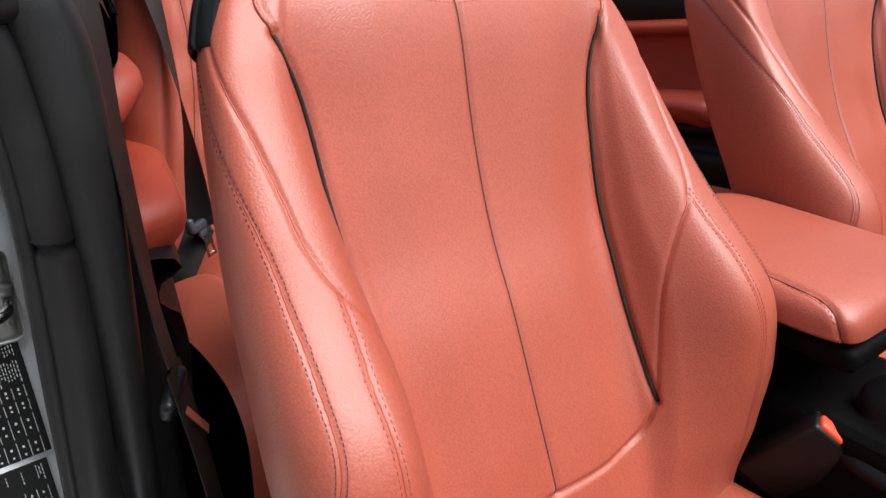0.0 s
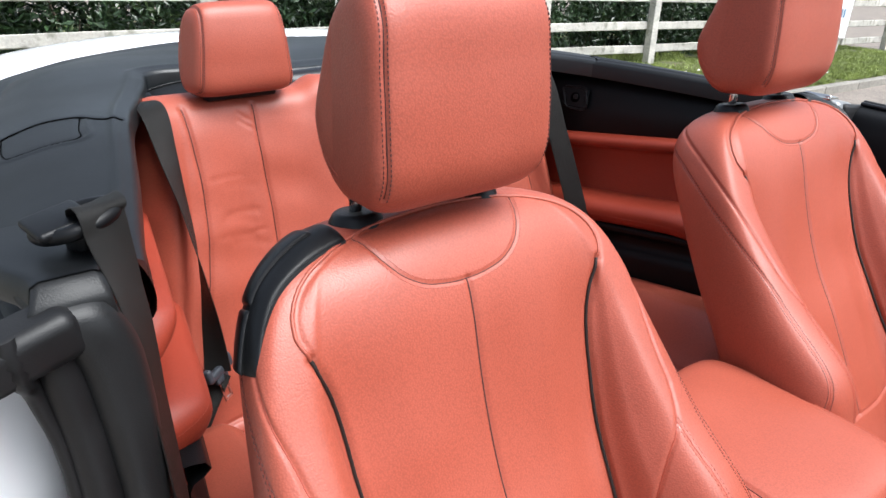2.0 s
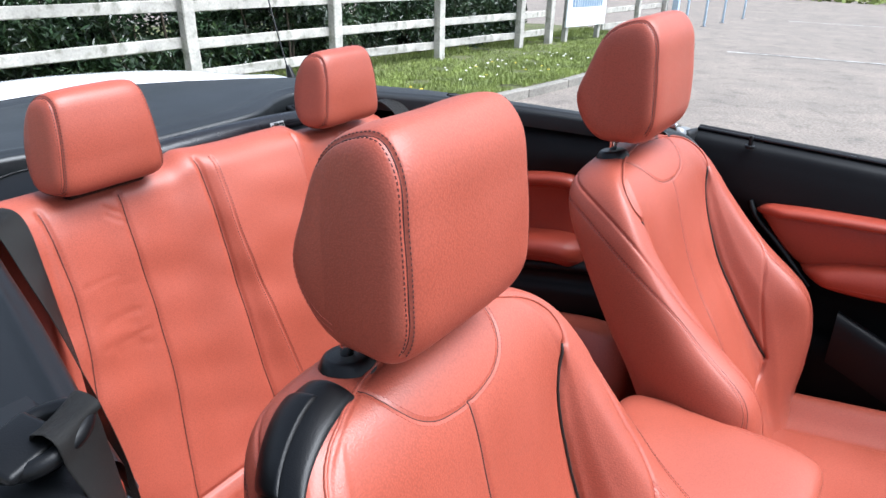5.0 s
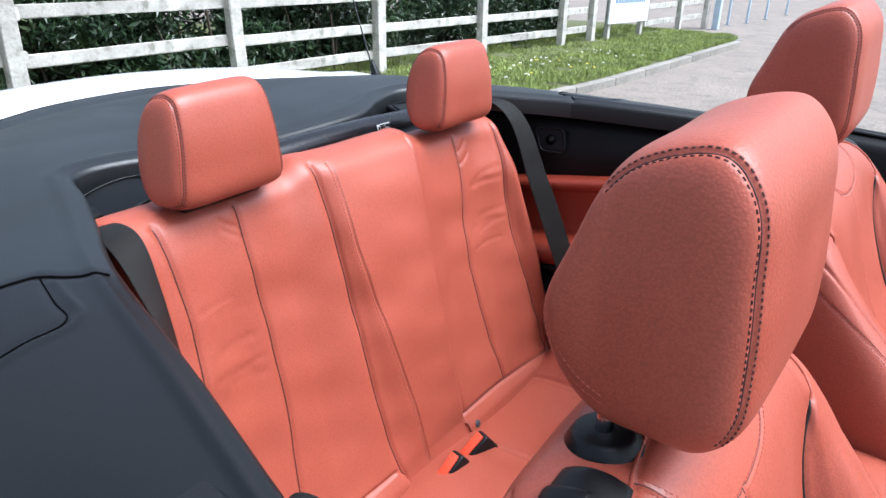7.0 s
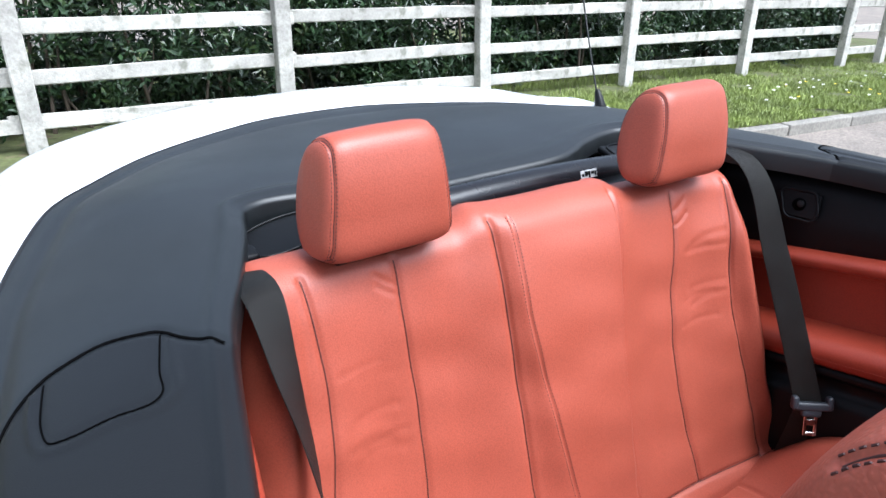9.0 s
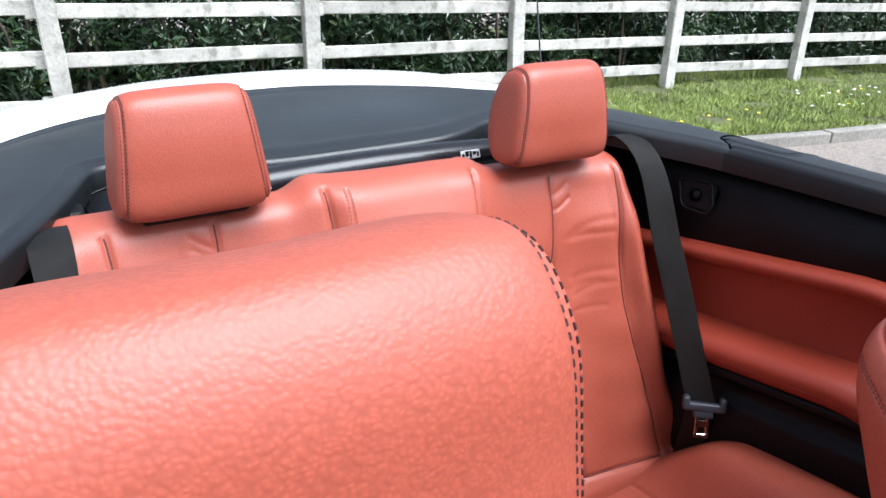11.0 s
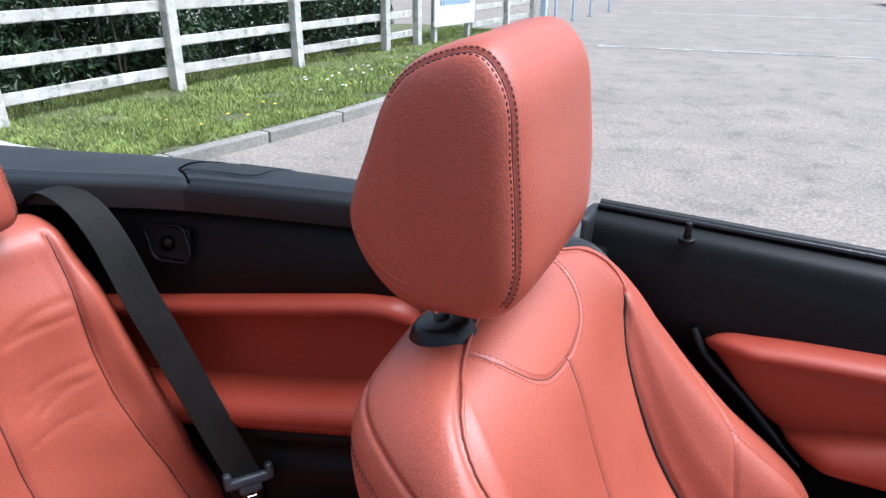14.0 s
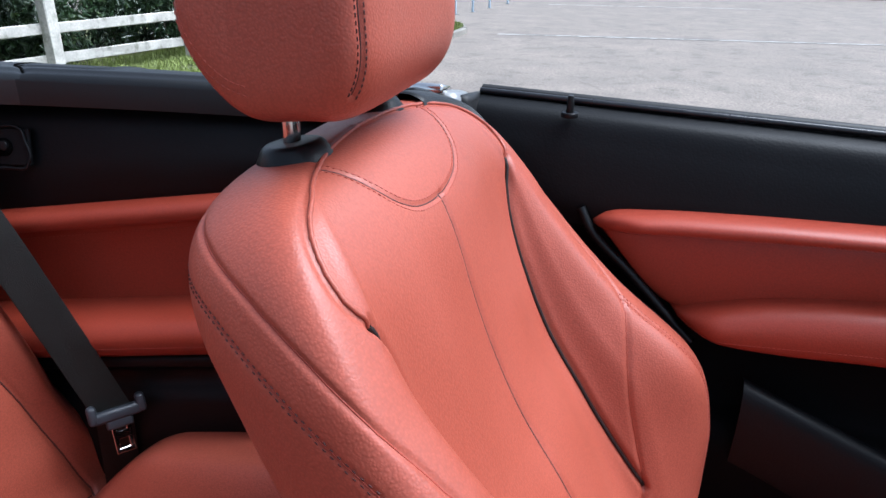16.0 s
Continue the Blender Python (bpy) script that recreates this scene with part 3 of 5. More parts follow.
def far_car():
    base = thing("parked_car", "dark saloon car parked across the car park", "car", at=pose(30.0, -5.2, slope(30.0, -5.2), 0, 2, 98))
    prof = [(-2.1, 0.32), (-2.15, 0.6), (-2.0, 0.85), (-1.2, 0.95), (-0.6, 1.38), (0.6, 1.42), (1.35, 0.98), (2.0, 0.85), (2.15, 0.55), (2.1, 0.3)]
    P = resample(prof, 60)
    V, F = [], []
    ws = [(-0.86, 0.9), (-0.80, 1.0), (0.80, 1.0), (0.86, 0.9)]
    for x, z in P:
        for w, k in ws:
            tw = w * (1 - 0.18 * max(0, (z - 0.9) / 0.5))
            V.append((x, tw, 0.3 + (z - 0.3) * (0.97 if abs(w) > 0.82 else 1.0)))
    F = grid_faces(60, 4).tolist()
    for i in range(59):
        F.append([i * 4, (i + 1) * 4, (i + 1) * 4, i * 4][:4])
    bm = bmesh.new()
    vs = [bm.verts.new(v) for v in V]
    for f in grid_faces(60, 4):
        bm.faces.new([vs[k] for k in f])
    bm.faces.new([vs[i * 4] for i in range(60)])
    bm.faces.new([vs[i * 4 + 3] for i in range(60)])
    part("body", bm, FAR_DARK, base)
    for sx in (-1.35, 1.35):
        for sy in (-0.80, 0.80):
            w = part("wheel", cyl(0.31, 0.2, pose(sx, sy, 0.31, 90), 24, bevel=0.03), TYRE, base, smooth=True)
            part("rim", cyl(0.2, 0.21, pose(sx, sy, 0.31, 90), 20, bevel=0.01), STEEL, w, smooth=True)


def far_green():
    """Low grass and bushes far across the car park."""
    rng = np.random.RandomState(12)
    n = 9000
    x, y = rng.uniform(33, 43, n), rng.uniform(-26, 16, n)
    z = slope(x, y) + np.abs(rng.normal(0, 0.35, n)) + np.where(x > 39, rng.uniform(0, 2.2, n), 0)
    p = np.stack([x, y, z], 1)
    t, s = unit(rng.normal(size=(n, 3))) * 0.25, unit(rng.normal(size=(n, 3))) * 0.16
    V = np.stack([p - t, p - s, p + t, p + s], 1).reshape(-1, 3)
    tagged(mesh_part("far_bushes", V, np.arange(4 * n).reshape(-1, 4), GRASS, smooth=False), "green grass and bushes at the far side of the car park", "bushes", kind="stuff")


ground()
verge()
kerbs()
fence()
hedge()
sign_board()
bollards()
bay_lines()
far_car()
far_green()
grass_blades()

# ---- the car's body ----
CX = 0.012  # the car's middle line


def mirror_line(half):
    """A line over both sides of the car from its half, which runs from the middle of the rear to the right front."""
    half = np.array(half, float)
    left = half[:0:-1] * (-1, 1, 1)
    return np.concatenate([left, half]) + (CX, 0, 0)


INNER = [(0, .892, 1.035), (.14, .890, 1.037), (.20, .905, 1.040), (.245, .926, 1.043), (.30, .942, 1.045), (.35, .944, 1.046), (.388, .928, 1.046), (.404, .892, 1.046), (.420, .84, 1.046), (.460, .74, 1.044), (.508, .62, 1.042), (.566, .405, 1.036), (.616, .23, 1.026), (.632, .165, 1.02)]
OUTER = [(0, 1.560, 1.0), (.12, 1.550, 1.0), (.22, 1.512, 1.0), (.33, 1.455, 1.0), (.43, 1.385, 1.0), (.52, 1.295, .999), (.575, 1.235, .998), (.612, 1.170, .996), (.655, 1.055, .99), (.682, .962, .988), (.708, .852, .987), (.738, .64, .983), (.746, .43, .98), (.742, .165, .976)]


def knotted(half, n):
    """A smooth line over both sides of the car, its points spaced evenly from knot to knot."""
    K = mirror_line(half)
    i = np.arange(len(K))
    u = np.linspace(0, len(K) - 1, n)
    return np.stack([curve(list(zip(i, K[:, k])))(u) for k in range(3)], 1)


def tonneau():
    base = thing("hood_cover", "dark soft-touch plastic cover over the folded hood", "car trim", at=pose(0, 0.01, 0.022))
    n = 1000
    I, O = knotted(INNER, n), knotted(OUTER, n)
    T = unit(np.gradient(I, axis=0))
    inward = np.stack([-T[:, 1], T[:, 0], T[:, 0] * 0], 1)
    mid = np.array([CX, 0.5, 1.0])
    inward = inward * np.sign(((mid - I) * inward).sum(1, keepdims=True))
    rows = []
    for e in range(7):  # the rounded edge that drops into the cabin
        q = math.pi / 2 * e / 6
        rows.append(I + inward * 0.010 * math.cos(q) + np.array([0, 0, 1]) * (-0.012 + 0.012 * math.sin(q) - (0.024 if e == 0 else 0)))
    for k, v in enumerate(np.linspace(0.006, 1, 100)):
        w = float(v)
        rows.append(I + (O - I) * w + np.array([0, 0, 1]) * (0.016 * math.sin(math.pi * w) + 0.004 * math.exp(-(((w - 0.05) / 0.03) ** 2)) - 0.006 * math.exp(-(((w - 0.86) / 0.05) ** 2))))
    rows.append(O + np.array([0, 0, -0.03]))
    P = np.stack(rows, 1)
    sk = Skin(P[:, ::-1], 54, False)
    cuts = []
    for e in (-1, 1):
        def plan(line):
            return sk.near([((x - CX) * -e + CX, y - 0.01, 1.05) for x, y in line])
        gap = plan([(-.700, .632), (-.677, .660), (-.654, .678), (-.624, .687), (-.595, .689), (-.566, .680), (-.546, .666), (-.534, .648), (-.519, .631), (-.503, .612)])
        hatch = plan([(-.654, .672), (-.658, .640), (-.660, .605), (-.658, .580), (-.648, .572), (-.609, .567), (-.578, .562), (-.568, .572), (-.563, .600), (-.554, .640), (-.549, .664)])
        rim = plan([(-.664, .664), (-.668, .600), (-.666, .574), (-.652, .563), (-.609, .558), (-.572, .552), (-.559, .565), (-.553, .600), (-.543, .648)])
        sk.press(rim, -0.0022, 0.004, 0.0, 0.008)
        sk.press(hatch, 0.0014, 0.0050, 0.0, 0.008)
        sk.press(gap, 0.0018, 0.0055, 0.0, 0.008)
        cuts += [(gap, 0.0018), (hatch, 0.0009)]
    sk.normals()
    r, c = sk.P.shape[:2]
    F = grid_faces(r, c)
    V = sk.P.reshape(-1, 3)
    mid_face = V[F].mean(1)
    edge = curve([(.50, .600), (.517, .602), (.535, .621), (.548, .638), (.560, .656), (.580, .670), (.608, .679), (.637, .677), (.667, .668), (.690, .650), (.713, .622), (.76, .580)])
    front = mid_face[:, 1] < edge(np.abs(mid_face[:, 0] - CX))
    cover = mesh_part("cover", V, F[~front], DECK, base)
    mesh_part("side_panel", V, F[front & (mid_face[:, 0] < CX)], DECK_SIDE, base, "darker side panel with a flush hatch")
    mesh_part("side_panel", V, F[front & (mid_face[:, 0] > CX)], DECK_SIDE, base, "darker side panel with a flush hatch")
    for ln, r in cuts:
        sk.cord("panel_gap", ln, r, CARPET, cover, lift=0.0004, n=60)
    seal = knotted(OUTER, 260) + (0, 0, -0.004)
    tube("outer_seal", seal, 0.006, RUBBER, base, "thin black rubber seal", n=260, sides=8)


def white_body():
    base = thing("car_body", "white painted car body with boot lid and rear wings", "car body", at=pose(0, 0.01, 0.02))
    n = 200
    O = knotted(OUTER, n)
    T = unit(np.gradient(O, axis=0))
    out = unit(np.stack([T[:, 1] * -1, T[:, 0], T[:, 0] * 0], 1))
    c = O - np.array([CX, 0.6, 1.0])
    out = out * np.sign((out * c).sum(1, keepdims=True))
    side = np.clip(np.abs(out[:, 0]), 0, 1) ** 5
    rear = [(0.004, -0.012), (0.012, -0.002), (0.06, 0.002), (0.16, 0.003), (0.25, -0.003), (0.32, -0.016), (0.37, -0.05), (0.40, -0.11), (0.43, -0.25), (0.45, -0.45), (0.45, -0.68)]
    flank = [(0.004, -0.026), (0.010, -0.024), (0.03, -0.026), (0.06, -0.032), (0.09, -0.045), (0.11, -0.06), (0.125, -0.11), (0.135, -0.18), (0.14, -0.30), (0.135, -0.45), (0.11, -0.68)]
    R, K = resample(rear, 40), resample(flank, 40)
    P = np.stack([O + out * ((1 - side) * R[k, 0] + side * K[k, 0])[:, None] + np.array([0, 0, 1]) * ((1 - side) * R[k, 1] + side * K[k, 1])[:, None] for k in range(40)], 1)
    sk = Skin(P[:, ::-1], 20, False)
    sk.build("rear_panel", PAINT, base)
    # aerial on the right rear wing
    part("aerial_foot", cyl(0.016, 0.05, pose(0.655, 1.275, 1.005, -20), 16, 0.006, 0.002), SMOOTH_BLACK, base, smooth=True)
    tube("aerial", [(0.655, 1.285, 1.02), (0.69, 1.36, 1.13), (0.735, 1.45, 1.26)], 0.0022, SMOOTH_BLACK, base, "thin black aerial", n=12, sides=6)
    # sill, floor and rear bulkhead that close the cabin
    part("floor_pan", block((1.5, 2.6, 0.04), pose(CX, -0.3, 0.24), 0.01), CARPET, base, "black carpeted floor")
    part("rear_bulkhead", block((1.36, 0.04, 0.62), pose(CX, 0.93, 0.68, 8), 0.01), CARPET, base)
    part("underbody", block((1.6, 3.2, 0.06), pose(CX, 0.1, 0.19), 0.02), SMOOTH_BLACK, base)
    part("boot_floor", block((1.5, 1.1, 0.3), pose(CX, 1.42, 0.42), 0.05), SMOOTH_BLACK, base)
    part("flank", block((0.05, 1.75, 0.72), pose(0.86, -0.72, 0.55), 0.02, 3), PAINT, base, "white passenger door skin")
    part("sill", block((0.10, 1.5, 0.14), pose(-0.75, -0.55, 0.33), 0.02, 3), PAINT, base)
    # unseen dash and front wall, enlarged to keep front light off the lower cabin
    part("dashboard", block((1.5, 0.56, 0.66), pose(CX, -1.20, 0.72), 0.10, 6), GRAINED, base)
    part("front_bulkhead", block((1.5, 0.05, 0.70), pose(CX, -1.48, 0.60), 0.02, 2), CARPET, base)
    for sx in (-0.80, 0.82):
        w = part("wheel", cyl(0.32, 0.2, pose(sx, 1.35, 0.32, 0, 90), 32, bevel=0.03), TYRE, base, smooth=True)
        part("rim", cyl(0.22, 0.21, pose(sx, 1.35, 0.32, 0, 90), 24, bevel=0.01), STEEL, w, smooth=True)
        w = part("wheel", cyl(0.32, 0.2, pose(sx, -1.45, 0.32, 0, 90), 32, bevel=0.03), TYRE, base, smooth=True)
        part("rim", cyl(0.22, 0.21, pose(sx, -1.45, 0.32, 0, 90), 24, bevel=0.01), STEEL, w, smooth=True)
    return base


def recess():
    """The black trough between the rear seat and the hood cover, with its glossy bar."""
    base = thing("rear_shelf", "black plastic shelf behind the rear seat with a glossy bar", "car trim", at=pose(0, 0.005, 0.02))
    part("tray", block((0.86, 0.17, 0.03), pose(CX, 0.885, 0.985, -3), 0.01), SMOOTH_BLACK, base)
    tube("gloss_bar", [(-0.27, 0.865, 1.004), (-0.15, 0.862, 1.012), (CX, 0.86, 1.016), (0.17, 0.862, 1.012), (0.294, 0.865, 1.004)], 0.026, GLOSS_BLACK, base, "glossy black bar", n=80, sides=14, flat=(1.0, 0.9))
    for e in (-1, 1):
        cover = part("end_cover", block((0.13, 0.085, 0.012), pose(CX + 0.345 * e, 0.885, 1.006, 14, 6 * e), 0.005, 3), SMOOTH_BLACK, base, "black plastic cover with a raised rim")
        tube("cover_rim", [(CX + (0.345 + dx) * e, 0.885 + dy, 1.0135 + 0.249 * dy - 0.105 * dx) for dx, dy in ((-.05, -.028), (.04, -.03), (.05, -.02), (.052, .02), (.04, .03), (-.05, .03), (-.054, .02), (-.054, -.02), (-.05, -.028))], 0.0016, SMOOTH_BLACK, cover, n=80, sides=6)
        part("belt_slot", block((0.06, 0.03, 0.03), pose(CX + 0.432 * e, 0.835, 1.012, 10), 0.006, 3), GRAINED, base, smooth=True)
    for sx in (-0.165, 0.186):
        lab = part("label_plate", block((0.036, 0.002, 0.014), pose(sx, 0.836, 1.018, -20), 0.0005, 1), INK, base, "small white printed label")
        for k in range(5):
            part("print_bar", block((0.004 + 0.002 * (k % 2), 0.001, 0.005 + 0.003 * (k % 3)), pose(sx - 0.014 + 0.007 * k, 0.8345, 1.018 + 0.002 * (k % 2), -20), 0.0, 1), STICKER, lab)


tonneau()
white_body()
recess()


# ---- side trims ----
def side_trim(sgn):
    base = thing("side_trim", "rear side panel, black above and padded red leather below", "car trim", "rear side panels", at=pose(0, 0, 0.024))
    ys = np.linspace(0.14 if sgn > 0 else 0.25, 0.80, 120)
    xp = 0.502 + (0.70 - ys) * 0.225

    def shape(offs, start=None):
        """offs: rows of (inward offset, z at the front end, z at the rear end)."""
        pr = resample(offs, 40)
        yy = ys if start is None else start + (0.80 - start) * np.linspace(0, 1, len(ys)) ** 1.3
        f, xq = (yy - 0.14) / 0.66, 0.502 + (0.70 - yy) * 0.225
        front = 0.0 if start is None else 0.022 * np.clip((start + 0.10 - yy) / 0.10, 0, 1) ** 2  # the pads dip at their front ends
        k = np.ones(len(yy)) if start is None else np.sqrt(np.clip(1 - (1 - np.clip((yy - start) / 0.045, 0, 1)) ** 2, 0, 1))
        zm = np.mean(pr[:, 1:], axis=0)
        P = np.stack([np.stack([xq - (-0.03 + (o + 0.03) * k), yy, (zm[0] + (zm[1] - zm[0]) * f) + (za + (zb - za) * f - zm[0] - (zm[1] - zm[0]) * f) * (0.25 + 0.75 * k) - front], 1) for o, za, zb in pr], 1)
        P[..., 0] = P[..., 0] * sgn + CX
        if sgn > 0:
            P = P[:, ::-1]
        sk = Skin(P[::-1], 20, False)
        sk.N = sk.N * np.where((sk.N[..., :1] * sgn) > 0, -1, 1)
        return sk

    sk = shape([(-0.05, 1.0, 1.0), (-0.035, 1.0, 0.998), (-0.018, 0.99, 0.985), (0.0, 0.965, 0.93), (0.004, 0.94, 0.88), (-0.006, 0.925, 0.83), (-0.02, 0.92, 0.82)])
    sk.build("upper_panel", GRAINED, base, "black grained plastic upper panel")
    sk = shape([(-0.03, 0.932, 0.852), (0.008, 0.929, 0.849), (0.022, 0.922, 0.842), (0.024, 0.910, 0.830), (0.018, 0.901, 0.822), (-0.006, 0.896, 0.817), (-0.014, 0.880, 0.80), (-0.016, 0.80, 0.72), (-0.012, 0.755, 0.69)], start=0.30 if sgn > 0 else 0.245)
    sk.press([(0.02, 0.0), (0.02, sk.S[-1])], 0.002, 0.002, 0.001)
    # padded panel and armrest carry their shade in the darker leather colour
    pad = sk.build("padded_panel", LEATHER_SHADED, base, "red leather padded panel")
    sk.stitch("stitching", [[(0.012, 0.02), (0.012, sk.S[-1] - 0.02)]], THREAD_RED, pad)
    sk = shape([(-0.03, 0.776, 0.716), (0.02, 0.771, 0.711), (0.045, 0.762, 0.702), (0.055, 0.747, 0.687), (0.052, 0.727, 0.669), (0.035, 0.710, 0.652), (-0.02, 0.702, 0.644)], start=0.285)
    arm = sk.build("armrest", LEATHER_SHADED, base, "red leather armrest ledge")
    sk.stitch("stitching", [[(-0.012, 0.02), (-0.012, sk.S[-1] - 0.02)]], THREAD_RED, arm)
    sk = shape([(-0.02, 0.712, 0.652), (0.030, 0.706, 0.650), (0.034, 0.700, 0.645), (0.038, 0.690, 0.635), (0.014, 0.680, 0.625), (0.010, 0.650, 0.595), (0.026, 0.640, 0.588), (0.030, 0.630, 0.580), (0.030, 0.50, 0.42), (0.03, 0.26, 0.26)])
    sk.build("lower_panel", GRAINED, base, "black plastic lower panel")
    # a coat hook: a four-sided plate in a raised frame, with a round hole
    b = xp[np.argmin(np.abs(ys - 0.654))] + 0.01
    yaw = math.degrees(math.atan(0.225)) * sgn
    m = pose((b - 0.016) * sgn + CX, 0.654, 0.949, 0, 12 * sgn, yaw)
    corners = [(-0.036, 0.022), (0.022, 0.026), (0.034, -0.010), (0.026, -0.026), (-0.020, -0.024)]
    outline = [m @ Vector((-0.004 * sgn, -y, z)) for y, z in corners]
    ring = []
    for a, c in zip(outline, outline[1:] + outline[:1]):
        ring += [a.lerp(c, 0.12), a.lerp(c, 0.5), a.lerp(c, 0.88)]
    plate = part("hook_plate", block((0.006, 0.066, 0.046), m, 0.0028, 4), GRAINED, base)
    tube("plate_rim", ring + ring[:1], 0.0022, SMOOTH_BLACK, plate, n=90, sides=8)
    part("hook_hole", cyl(0.011, 0.010, m @ pose(-0.001 * sgn, 0, 0, 0, 90), 24), CARPET, plate, smooth=True)
    part("hook_knob", cyl(0.006, 0.013, m @ pose(-0.003 * sgn, -0.003, 0.002, 0, 90), 16, bevel=0.001), SMOOTH_BLACK, plate, smooth=True)
    return base


side_trim(1)
side_trim(-1)


def passenger_door():
    base = thing("passenger_door", "closed passenger door with black top and red leather inserts", "car door", at=pose(0, 0, 0.026))
    ys = np.linspace(-1.05, 0.125, 160)

    def shape(offs, y0=None, slope=0.0, n=40):
        pr = resample(offs, n)
        yy = ys if y0 is None else np.linspace(-1.05, y0, 160)
        xo = 0.02 * np.clip((-0.2 - yy), 0, 1)
        P = np.stack([np.stack([x + xo, yy, z + slope * (-yy)], 1) for x, z in pr], 1)
        sk = Skin(P[::-1, ::-1], n // 2, False)
        return sk

    sk = shape([(0.80, 0.965), (0.795, 0.99), (0.78, 0.997), (0.755, 0.996), (0.735, 0.988), (0.722, 0.96), (0.712, 0.92), (0.708, 0.885), (0.712, 0.86)], slope=-0.04, n=60)
    sk.build("door_top", GRAINED, base, "black grained upper door panel")
    sk = shape([(0.713, 0.863), (0.724, 0.80), (0.722, 0.76), (0.716, 0.70), (0.70, 0.655), (0.672, 0.64), (0.660, 0.62), (0.657, 0.56), (0.662, 0.45), (0.672, 0.30)], slope=-0.04, n=80)
    # the deeper black stands in for the shade low on the door
    sk.build("door_pocket", SHADED_BLACK, base, "dull black lower door panel with storage pocket, its shade in the colour")
    ob = tube("window_seal", [(0.772, 0.125, 1.004), (0.776, -0.4, 0.985), (0.79, -1.05, 0.958)], 0.008, RUBBER, base, "black rubber window seal", n=60, sides=8)
    # padded red insert: blade shaped upper pad, recess and lower rest
    def pad(name, edge_top, edge_bot, bulge, mat, label, x0=0.712, n=90, stitches=None):
        yy = np.linspace(0, 1, n)
        t, b = resample(edge_top, n), resample(edge_bot, n)
        m = 26
        P = np.zeros((n, m, 3))
        for j in range(m):
            a = math.pi * j / (m - 1)
            f = (1 - math.cos(a)) / 2
            y = t[:, 0] + (b[:, 0] - t[:, 0]) * f
            z = t[:, 1] + (b[:, 1] - t[:, 1]) * f
            k = np.minimum(1, yy * 14) ** 0.5
            P[:, j] = np.stack([x0 + 0.02 * np.clip(-0.2 - y, 0, 1) - bulge * math.sin(a) ** 0.45 * k, y, z], 1)
        sk = Skin(P, m // 2, False)
        if sk.N[..., 0].mean() > 0:
            sk = Skin(P[:, ::-1], m // 2, False)
        ob = sk.build(name, mat, base, label)
        if stitches is not None:
            sk.stitch("stitching", [[(stitches, sk.S[-1] * 0.05), (stitches, sk.S[-1] * 0.98)]], THREAD_RED, ob)
        return ob
    # door pads also have their shade in the leather's colour
    pad("upper_pad", [(-0.034, 0.868), (-0.05, 0.882), (-0.10, 0.890), (-0.195, 0.896), (-0.35, 0.900), (-0.9, 0.915)], [(-0.036, 0.864), (-0.06, 0.862), (-0.11, 0.868), (-0.20, 0.873), (-0.35, 0.879), (-0.9, 0.893)], 0.042, LEATHER_SHADED, "red leather upper pad", stitches=0.006)
    pad("insert", [(-0.042, 0.868), (-0.10, 0.872), (-0.34, 0.882), (-0.9, 0.896)], [(-0.046, 0.860), (-0.148, 0.768), (-0.36, 0.800), (-0.9, 0.81)], 0.016, LEATHER_SHADED, "red leather recessed insert")
    pad("armrest", [(-0.140, 0.768), (-0.185, 0.786), (-0.25, 0.802), (-0.37, 0.814), (-0.9, 0.825)], [(-0.144, 0.764), (-0.19, 0.744), (-0.25, 0.738), (-0.37, 0.742), (-0.9, 0.75)], 0.058, LEATHER_SHADED, "red leather door armrest", stitches=0.010)
    tube("insert_trim", [(0.706, -0.020, 0.884), (0.700, -0.036, 0.858), (0.699, -0.090, 0.806), (0.694, -0.142, 0.756), (0.688, -0.170, 0.732)], 0.006, SMOOTH_BLACK, base, "narrow black trim along the insert", n=60, sides=10)
    # a sloping plastic cover over the front of the pocket
    sk = shape([(0.680, 0.800), (0.662, 0.806), (0.652, 0.800), (0.646, 0.770), (0.650, 0.72), (0.664, 0.66)], y0=-0.235, slope=-0.43)
    sk.build("pocket_cover", GRAINED, base, "black plastic cover over the door pocket")
    tube("window_slot", [(0.760, 0.125, 1.006), (0.764, -0.4, 0.987), (0.778, -1.05, 0.960)], 0.004, GLOSS_BLACK, base, "thin glossy strip along the window slot", n=60, sides=8)
    part("lock_knob_collar", cyl(0.010, 0.006, pose(0.722, 0.005, 0.993), 20, bevel=0.001), SMOOTH_BLACK, base, smooth=True)
    part("lock_knob", cyl(0.0050, 0.024, pose(0.722, 0.005, 1.004), 16, 0.0038, 0.0015), SMOOTH_BLACK, base, smooth=True)
    return base


passenger_door()


def far_pillar():
    base = thing("belt_guide", "metal and black plastic belt guide at the passenger door pillar", "car trim", at=pose(0, 0, 0.022))
    part("cover", block((0.085, 0.07, 0.05), pose(0.715, 0.165, 0.992, 0, 12), 0.016, 4), PALE_METAL, base, "pale grey painted metal cover", smooth=True)
    part("plate", block((0.04, 0.055, 0.012), pose(0.69, 0.175, 1.022, 0, 14), 0.004, 3), CHROME, base, smooth=True)
    part("jamb_trim", block((0.09, 0.075, 0.76), pose(0.752, 0.134, 0.590), 0.012, 3), SHADED_BLACK, base, "black trim of the door pillar")
    part("seal", block((0.10, 0.02, 0.11), pose(0.735, 0.132, 0.955, 0, 8), 0.008, 3), RUBBER, base, smooth=True)


far_pillar()


